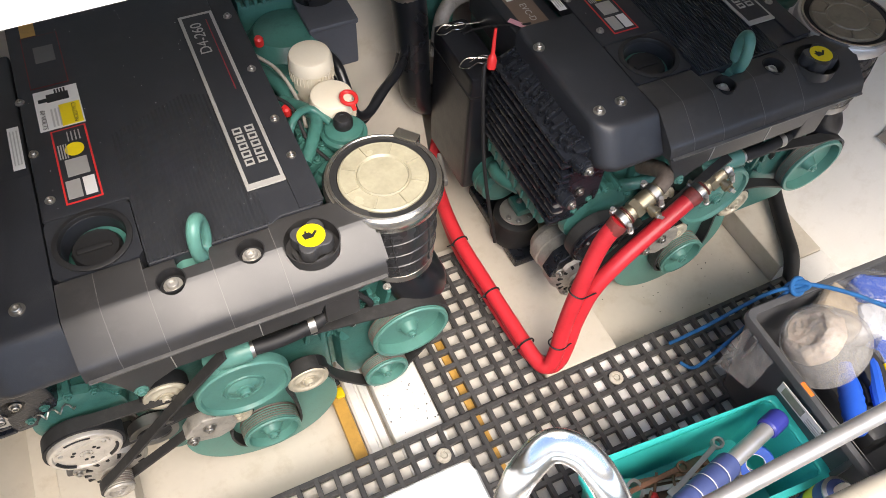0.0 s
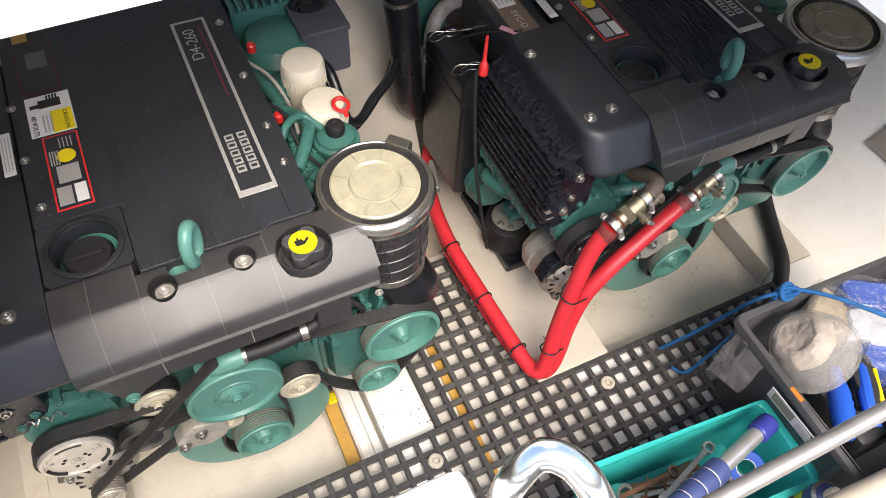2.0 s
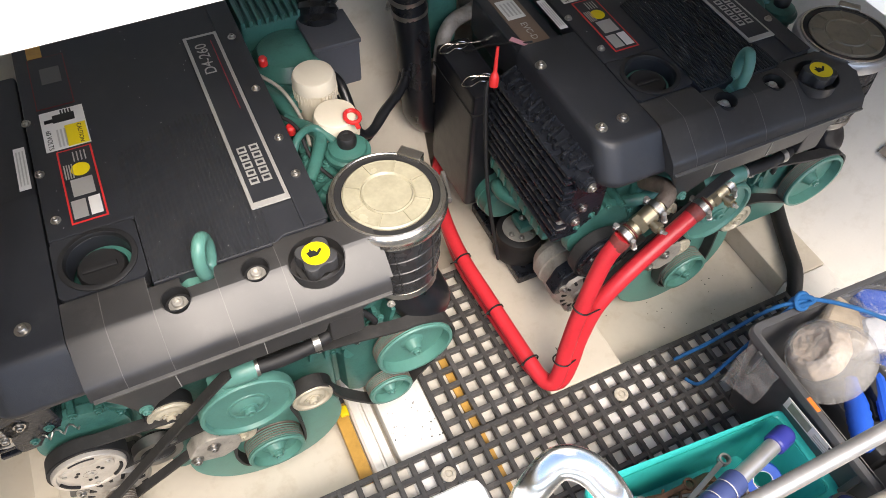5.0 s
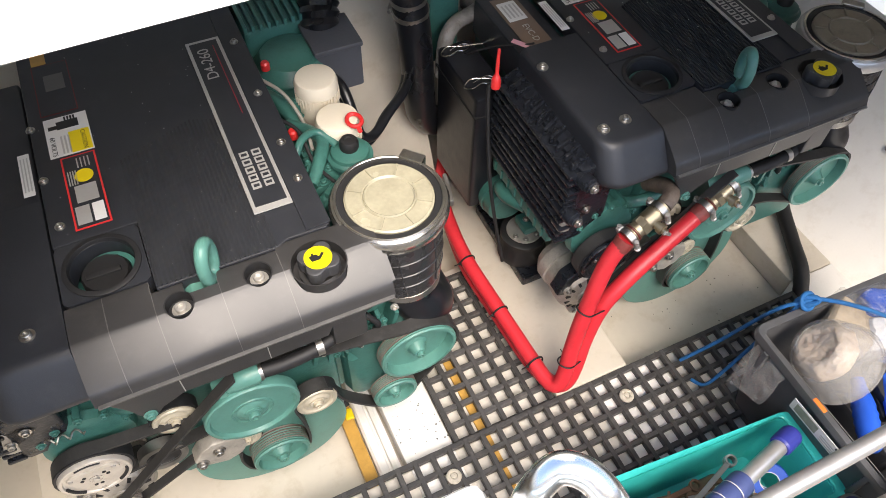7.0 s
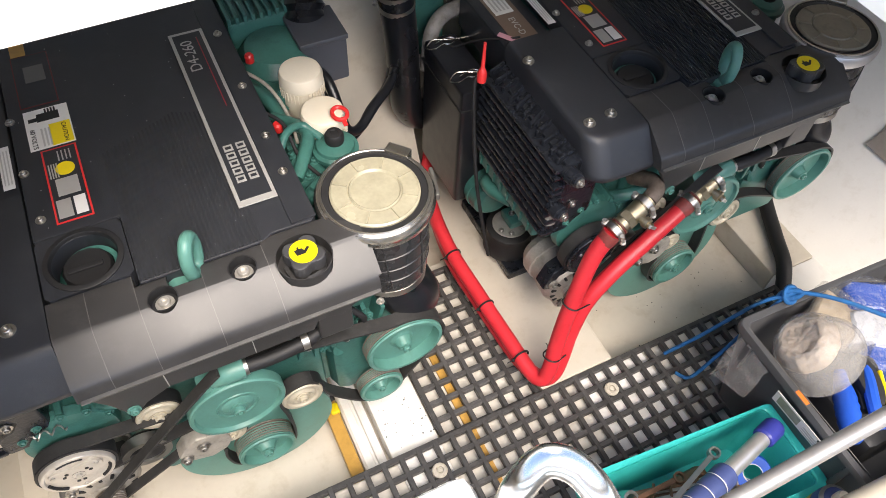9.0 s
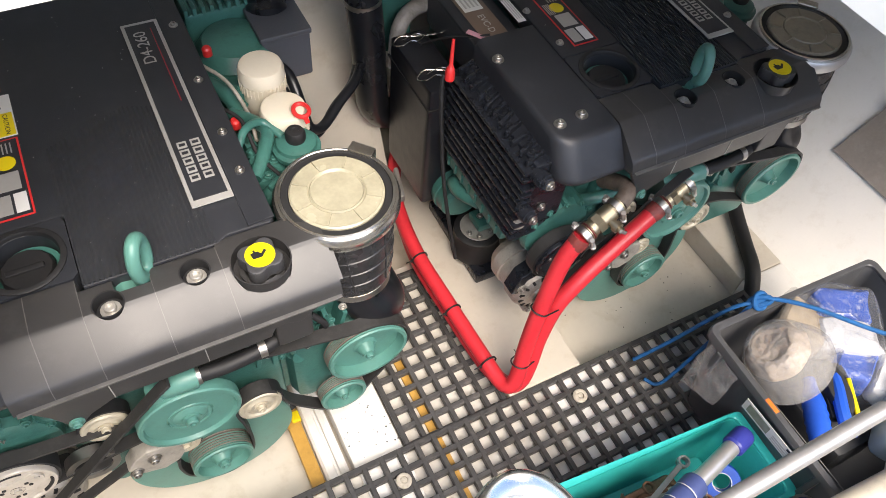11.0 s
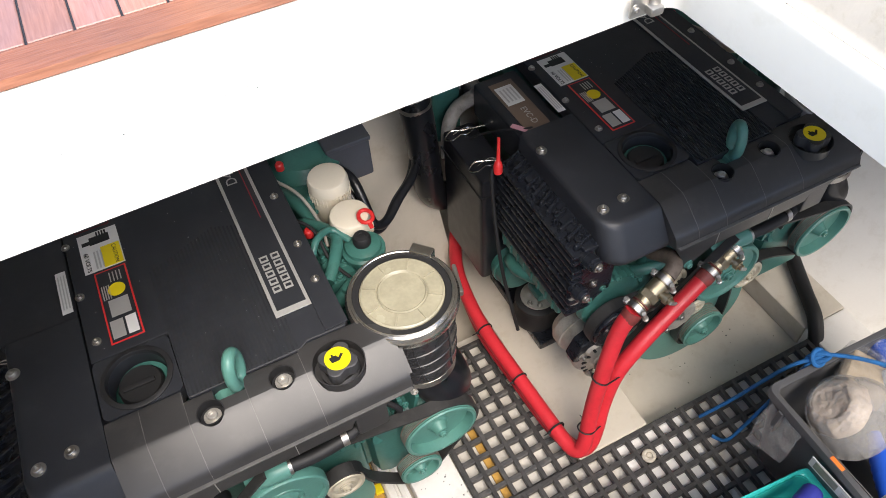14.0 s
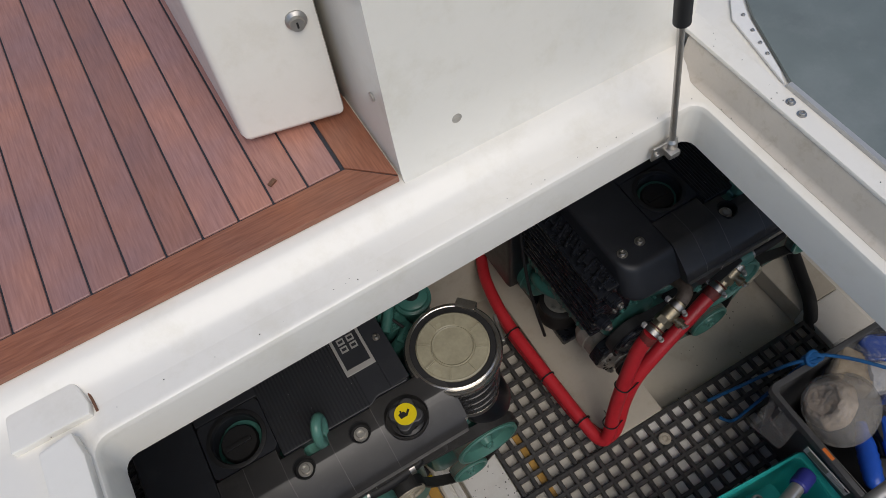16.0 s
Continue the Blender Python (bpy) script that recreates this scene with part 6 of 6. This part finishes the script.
# steel bar and pale pipe across the near side
tagged(part("steel_tube", La([(0.0, 0.0), (0.0138, 0.002), (0.0138, 0.89), (0.0, 0.892)], (-0.62, -0.402, 0.45), (1, 0.004, 0.0), 24, cap=False), M_dullsteel), "dull steel tube rail above the tool trays", "rail")
part("leg", La([(0.0138, 0), (0.0138, 0.47), (0, 0.47)], (-0.60, -0.402, -0.02), (0, 0, 1), 18), M_dullsteel, bpy.data.objects["steel_tube"])
pp = root("waste_hose", (0.1, -0.49, 0.33), "thick grey-beige hose with a dark end clamp", "hose")
part("hose_body", Tu([(-0.45, -0.475, 0.34), (-0.1, -0.482, 0.34), (0.2, -0.495, 0.34), (0.40, -0.505, 0.335)], 0.029, seg=20), M_pipe, pp)
part("end_clamp", La([(0.030, -0.012), (0.033, -0.012), (0.033, 0.012), (0.030, 0.012)], (0.37, -0.503, 0.336), (1, -0.03, 0), 24, cap=False), M_rubber, pp)
# white step and polished handrail
tagged(part("step", Bx(-0.78, -0.549, -0.64, -0.329, 0.91, 0.95, 0.012), M_gel), "white moulded entry step at the near side", "step", kind="structure")
tagged(part("step_post", Bx(-0.72, -0.62, -0.62, -0.56, -0.07, 0.912, 0.01), M_gel), "white post carrying the entry step", "post", kind="structure")
hr = root("handrail", (-0.5, -0.38, 0.72), "polished stainless handrail loop on round feet", "handrail")
part("rail", Tu([(-0.534, -0.372, 0.72), (-0.534, -0.370, 0.86), (-0.532, -0.368, 0.94), (-0.525, -0.366, 0.982), (-0.505, -0.363, 1.0), (-0.487, -0.378, 1.0), (-0.477, -0.405, 0.985), (-0.465, -0.44, 0.93), (-0.458, -0.47, 0.86), (-0.455, -0.48, 0.72)], 0.0128, 10, 24), M_chrome, hr)
for x, y in ((-0.534, -0.372), (-0.455, -0.48)):
    part("foot", La([(0.028, -0.004), (0.028, 0.002), (0.020, 0.006), (0.0132, 0.008)], (x, y, 0.72), seg=28, cap=False), M_chrome, hr)
tagged(part("rail_bracket", Bx(-0.56, -0.43, -0.52, -0.35, 0.695, 0.7165, 0.006), M_gel), "white moulded ledge carrying the handrail", "ledge", kind="structure")
tagged(part("rail_post", Bx(-0.50, -0.46, -0.52, -0.49, -0.038, 0.696, 0.006), M_gel), "white post below the handrail ledge", "post", kind="structure")

# ---- deck furniture ----
ZT = 1.2175
tk = root("teak_deck", (-0.9, 0.9, 1.205), "weathered reddish teak deck planks with dark caulking", "teak deck", kind="structure")
part("caulking", Pr([(-2.3, 0.227), (-0.442, 0.227), (-0.442, 2.55), (-2.3, 2.55)], 1.2055, 1.2145, "z"), M_caulk, tk)
part("margin_board", Pr([(-2.3, 0.225), (-0.441, 0.225), (-0.494, 0.2738), (-2.3, 0.2738)], 1.206, ZT, "z", 0.0012), M_teakx, tk)
part("margin_board", Pr([(-0.441, 0.2285), (-0.441, 2.5), (-0.4945, 2.5), (-0.4945, 0.2765)], 1.206, ZT, "z", 0.0012), M_teaky, tk)
plank = bpy.data.meshes.new("plank")
bm = Bx(-0.0226, 0.0226, 0, 2.2, -0.011, 0, 0.0010, seg=1)
bm.to_mesh(plank); bm.free(); plank.materials.append(M_teak)
inv = tk.matrix_basis.inverted()
for k in range(37):
    ob = new("plank", plank)
    ob.parent = tk
    ob.matrix_parent_inverse = inv
    ob.location = (-0.4985 - (k + 0.5) * 0.0478, 0.2765, ZT - 0.0002)
# white locker box standing on the teak
lk = root("deck_locker", (-0.52, 0.5, 1.2175), "cream moulded locker with a key lock on the teak deck", "locker")
bm = bmesh.new()
prism(bm, [(-0.588, 0.376), (-0.452, 0.346), (-0.448, 0.80), (-0.588, 0.80)], 1.2265, 1.75, "z", 0.010)
for v in bm.verts:
    v.co.x += (v.co.z - 1.2265) * 0.02
    v.co.y += (v.co.z - 1.2265) * 0.08
part("body", bm, M_gel, lk, "", 50)
part("foot", Bx(-0.575, -0.46, 0.39, 0.79, 1.2178, 1.2285), M_rubber, lk)
lkm = axis_m((-0.476, 0.3655, 1.386), (-0.2, -1.0, 0.08))
part("lock", La([(0.013, 0), (0.013, 0.003), (0.009, 0.006), (0.0085, 0.012), (0, 0.012)], lkm.translation, (-0.2, -1.0, 0.08), 22), M_steel, lk)
part("keyhole", Bx(-0.0012, 0.0012, -0.004, 0.004, 0.012, 0.0125, 0, lkm), M_ink, lk)
# plugs on the bulkhead
for p, r in (((-0.349, 0.2325, 1.262), 0.007),):
    tagged(part("drain_plug", La([(r, 0), (r, 0.002), (r * 0.6, 0.003), (0, 0.003)], p, (0, -1, 0.06), 18), M_alu), "small grey plug in the bulkhead", "plug")
tagged(part("drain_plug", La([(0.006, 0), (0.006, 0.002), (0, 0.002)], (-0.4375, 0.27, 1.32), (-1, 0, 0), 16), M_alu), "small grey plug in the bulkhead", "plug")
# gas strut
gs = root("gas_strut", (-0.075, 0.128, 1.125), "steel gas strut on a bolted bracket at the hatch corner", "gas strut")
SB, ST = Vector((-0.072, 0.122, 1.130)), Vector((-0.113, 0.13, 1.40))
SD = (ST - SB).normalized()
part("rod", La([(0.0045, 0), (0.0045, 0.25), (0, 0.25)], SB, SD, 14), M_steel, gs)
part("cylinder", La([(0.006, 0.235), (0.0105, 0.238), (0.0105, 0.65), (0, 0.65)], SB, SD, 20), M_rubber, gs)
part("ball_socket", La([(0.006, -0.008), (0.008, 0.0), (0.008, 0.012), (0.005, 0.016), (0, 0.016)], SB, SD, 14), M_steel, gs)
bk = bmesh.new()
box(bk, -0.105, -0.062, 0.122, 0.1265, 1.115, 1.142, 0.002)
box(bk, -0.085, -0.066, 0.108, 0.124, 1.118, 1.130, 0.003)
bkt = part("bracket", bk, M_steel, gs)
bolts("bracket_screw", [(-0.099, 0.122, 1.128), (-0.067, 0.122, 1.122)], bkt, d=(0, -1, 0), r=0.0045)
# smoked window beside the hatch
wd = root("window", (0.3, -0.1, 1.236), "flush smoked window with a pale edge strip and screws", "window", kind="structure")
part("pane", Pr([(0.040, -0.40), (0.040, 0.060), (0.083, 0.176), (0.103, 0.212), (0.14, 0.235), (1.2, 0.235), (1.2, -0.40)], 1.2365, 1.2425, "z", 0.001), M_pane, wd)
part("edge_strip", Bx(0.032, 0.0395, -0.40, 0.060, 1.2365, 1.2445, 0.0012), M_silver, wd)
part("corner_plate", Pr([(0.033, 0.064), (0.046, 0.085), (0.080, 0.180), (0.098, 0.214), (0.085, 0.222), (0.060, 0.19)], 1.2365, 1.2405, "z", 0.0008), M_white, wd)
bolts("screw", [(0.052, 0.115, 1.2405), (0.058, 0.135, 1.2405), (0.066, 0.158, 1.2405), (0.076, 0.187, 1.2405)], wd, r=0.0022)
bolts("screw", [(0.019, 0.038, 1.238), (0.016, 0.016, 1.238)], wd, r=0.0045)
# left drain channel and raised lip
tagged(part("hatch_lip", Pr([(-0.946, 0.128), (-0.906, 0.134), (-0.899, 0.10), (-0.899, -0.60), (-0.946, -0.60)], 1.178, 1.199, "z", 0.005), M_gel), "raised white lip beside the hatch opening", "lip", kind="structure")
tagged(part("hinge_recess", Pr([(-0.975, 0.146), (-0.972, 0.190), (-0.960, 0.212), (-0.938, 0.221), (-0.915, 0.219), (-0.898, 0.206), (-0.888, 0.186), (-0.882, 0.160), (-0.884, 0.146)], 1.178, 1.1915, "z", 0.003), M_gel), "moulded hinge pad at the hatch corner", "hinge pad", kind="structure")
tagged(part("caulk_line", Tu([(-0.918, 0.224, 1.1815), (-0.892, 0.206, 1.1815), (-0.882, 0.175, 1.1815), (-0.879, 0.150, 1.1815)], 0.0016, 6, 8), M_rust), "dirty sealant line round the hinge pad", "sealant", kind="structure")
# loose bits on the deck
rb = random.Random(21)
bits = bmesh.new()
for k in range(80):
    z_ = DECK1 + 0.0003
    u = rb.random()
    if u < 0.3:
        x, y = rb.uniform(-0.88, -0.03), rb.uniform(0.138, 0.149)
    elif u < 0.36:
        x, y = rb.uniform(-0.95, -0.90), rb.uniform(0.14, 0.16)
        z_ = DECK1 + 0.0096
    elif u < 0.65:
        x, y, z_ = rb.uniform(0.003, 0.03), rb.uniform(-0.3, 0.2), 1.2382
    else:
        x, y, z_ = rb.uniform(-0.015, -0.002), rb.uniform(-0.3, 0.12), 1.1815
    s = rb.uniform(0.0003, 0.0010)
    lathe(bits, [(s, 0), (s * 0.6, 0.0005)], (x, y, z_), (rb.uniform(-0.1, 0.1), 0, 1), 5)
tagged(part("grit", bits, M_ink), "dark grit specks on the white deck", "grit", kind="stuff")
tagged(part("leaf_bit", Bx(-0.006, 0.006, -0.003, 0.003, 0, 0.004, 0.001, Matrix.Translation((-0.583, 0.305, ZT)) @ Matrix.Rotation(0.5, 4, "Z")), M_rust), "small brown chip lying on the teak", "chip")
spk = bmesh.new()
for k in range(80):
    if k < 26:
        x, y, z_ = rb.uniform(0.10, 0.58), rb.uniform(0.03, 0.2), -0.0658
    else:
        x, y, z_ = rb.uniform(-0.47, -0.365), rb.uniform(0.035, 0.25), -0.0198
    s = rb.uniform(0.0006, 0.0022)
    lathe(spk, [(s, 0), (s * 0.5, 0.0008)], (x, y, z_), (rb.uniform(-0.1, 0.1), 0, 1), 5)
tagged(part("grit", spk, M_ink), "dark grit specks on the bay floor", "grit", kind="stuff")

# the second engine's filter lid is dirtier
M_lens_dirty = mat("grimy_filter_lid", (0.2, 0.17, 0.125), 0.4, var=0.2, scale=16, bump=0.15, dirt=(0.1, 0.085, 0.06), amount=0.6)
for ob in eng2.children_recursive:
    if ob.name.split(".")[0] in ("lid", "lid_rib", "rim"):
        ob.material_slots[0].link = "OBJECT"
        ob.material_slots[0].material = M_lens_dirty if ob.name.startswith("lid") else M_dullsteel
    if ob.name.split(".")[0] == "air_filter":
        ob["label"] = "round black air filter with a grimy brown lid"

# the second engine has no lower pulley; its belt runs straight to the idler, and its clutch is black
swap = {"compressor_clutch": M_finb, "armature_plate": M_finb, "alternator_bracket": M_finb}
for ob in eng2.children_recursive:
    kind_ = ob.name.split(".")[0]
    if kind_ in swap:
        ob.material_slots[0].link = "OBJECT"
        ob.material_slots[0].material = swap[kind_]
    if kind_ == "compressor_clutch":
        ob["label"] = "black compressor clutch with bright rivets"
for ob in [o for o in eng2.children_recursive if o.name.split(".")[0] in ("lower_pulley", "serpentine_belt", "return_spring")]:
    for c in ob.children:
        bpy.data.objects.remove(c)
    bpy.data.objects.remove(ob)
ribbon([(-0.72, 0.445), (-0.62, 0.415), (-0.50, 0.385), (-0.43, 0.368), (-0.385, 0.362), (-0.34, 0.338), (-0.322, 0.29), (-0.333, 0.24), (-0.37, 0.206), (-0.42, 0.208), (-0.48, 0.242), (-0.56, 0.280), (-0.612, 0.287), (-0.645, 0.272), (-0.655, 0.245), (-0.648, 0.19), (-0.643, 0.12), (-0.655, 0.065), (-0.71, 0.039), (-0.765, 0.065), (-0.78, 0.12), (-0.775, 0.16)], 0.122, 0.148, eng2, "serpentine_belt", (1.02, 0.022, 0.0))

# pale dust flecks on the covers
rd = random.Random(33)
for e, at in ((eng, Vector((0, 0, 0))), (eng2, Vector((1.02, 0.022, 0)))):
    fl = bmesh.new()
    for k in range(110):
        x, y, z_ = rd.uniform(-0.90, -0.56), rd.uniform(0.36, 0.95), 0.6131
        if k > 75:
            x, y, z_ = rd.uniform(-0.77, -0.61), rd.uniform(0.23, 0.5), 0.6154
        s = rd.uniform(0.0003, 0.0008) * (2 if rd.random() < 0.08 else 1)
        lathe(fl, [(s, 0), (s * 0.6, 0.0004)], Vector((x, y, z_)) + at, (rd.uniform(-0.2, 0.2), rd.uniform(-0.2, 0.2), 1), 5)
    fo = tagged(part("dust_flecks", fl, M_paper, e), kind="stuff")

# limp plastic bag hanging down beside the crate
bag = bmesh.new()
rows = []
for i in range(9):
    u = i / 8
    rows.append([bag.verts.new((0.218 - 0.028 * u + 0.006 * noise.noise(Vector((u * 4, v_ * 0.8, 1.0))), -0.135 - 0.012 * v_ + 0.004 * math.sin(u * 5 + v_), 0.262 - 0.13 * u * (1 - 0.05 * v_))) for v_ in range(8)])
for a, b in zip(rows, rows[1:]):
    for k in range(7):
        bag.faces.new((a[k], a[k + 1], b[k + 1], b[k]))
bmesh.ops.solidify(bag, geom=bag.faces[:], thickness=0.0015)
tagged(part("plastic_bag", bag, M_milky, None, "", 70), "milky clear plastic bag hanging beside the crate", "bag")

# thin cable with a pink tag beside the control unit
part("cable", Tu([(-0.075, 0.60, 0.53), (-0.055, 0.575, 0.555), (-0.03, 0.535, 0.585), (-0.008, 0.503, 0.602), (0.01, 0.485, 0.614)], 0.0022), M_rubber, eng2)
part("cable_tag", Bx(-0.018, 0.018, -0.006, 0.006, 0, 0.0015, 0, Matrix.Translation((-0.010, 0.503, 0.606)) @ Matrix.Rotation(-0.95, 4, "Z")), mat("pink_tag", (0.5, 0.25, 0.3), 0.5, bump=0.0), eng2, "small pink tag")
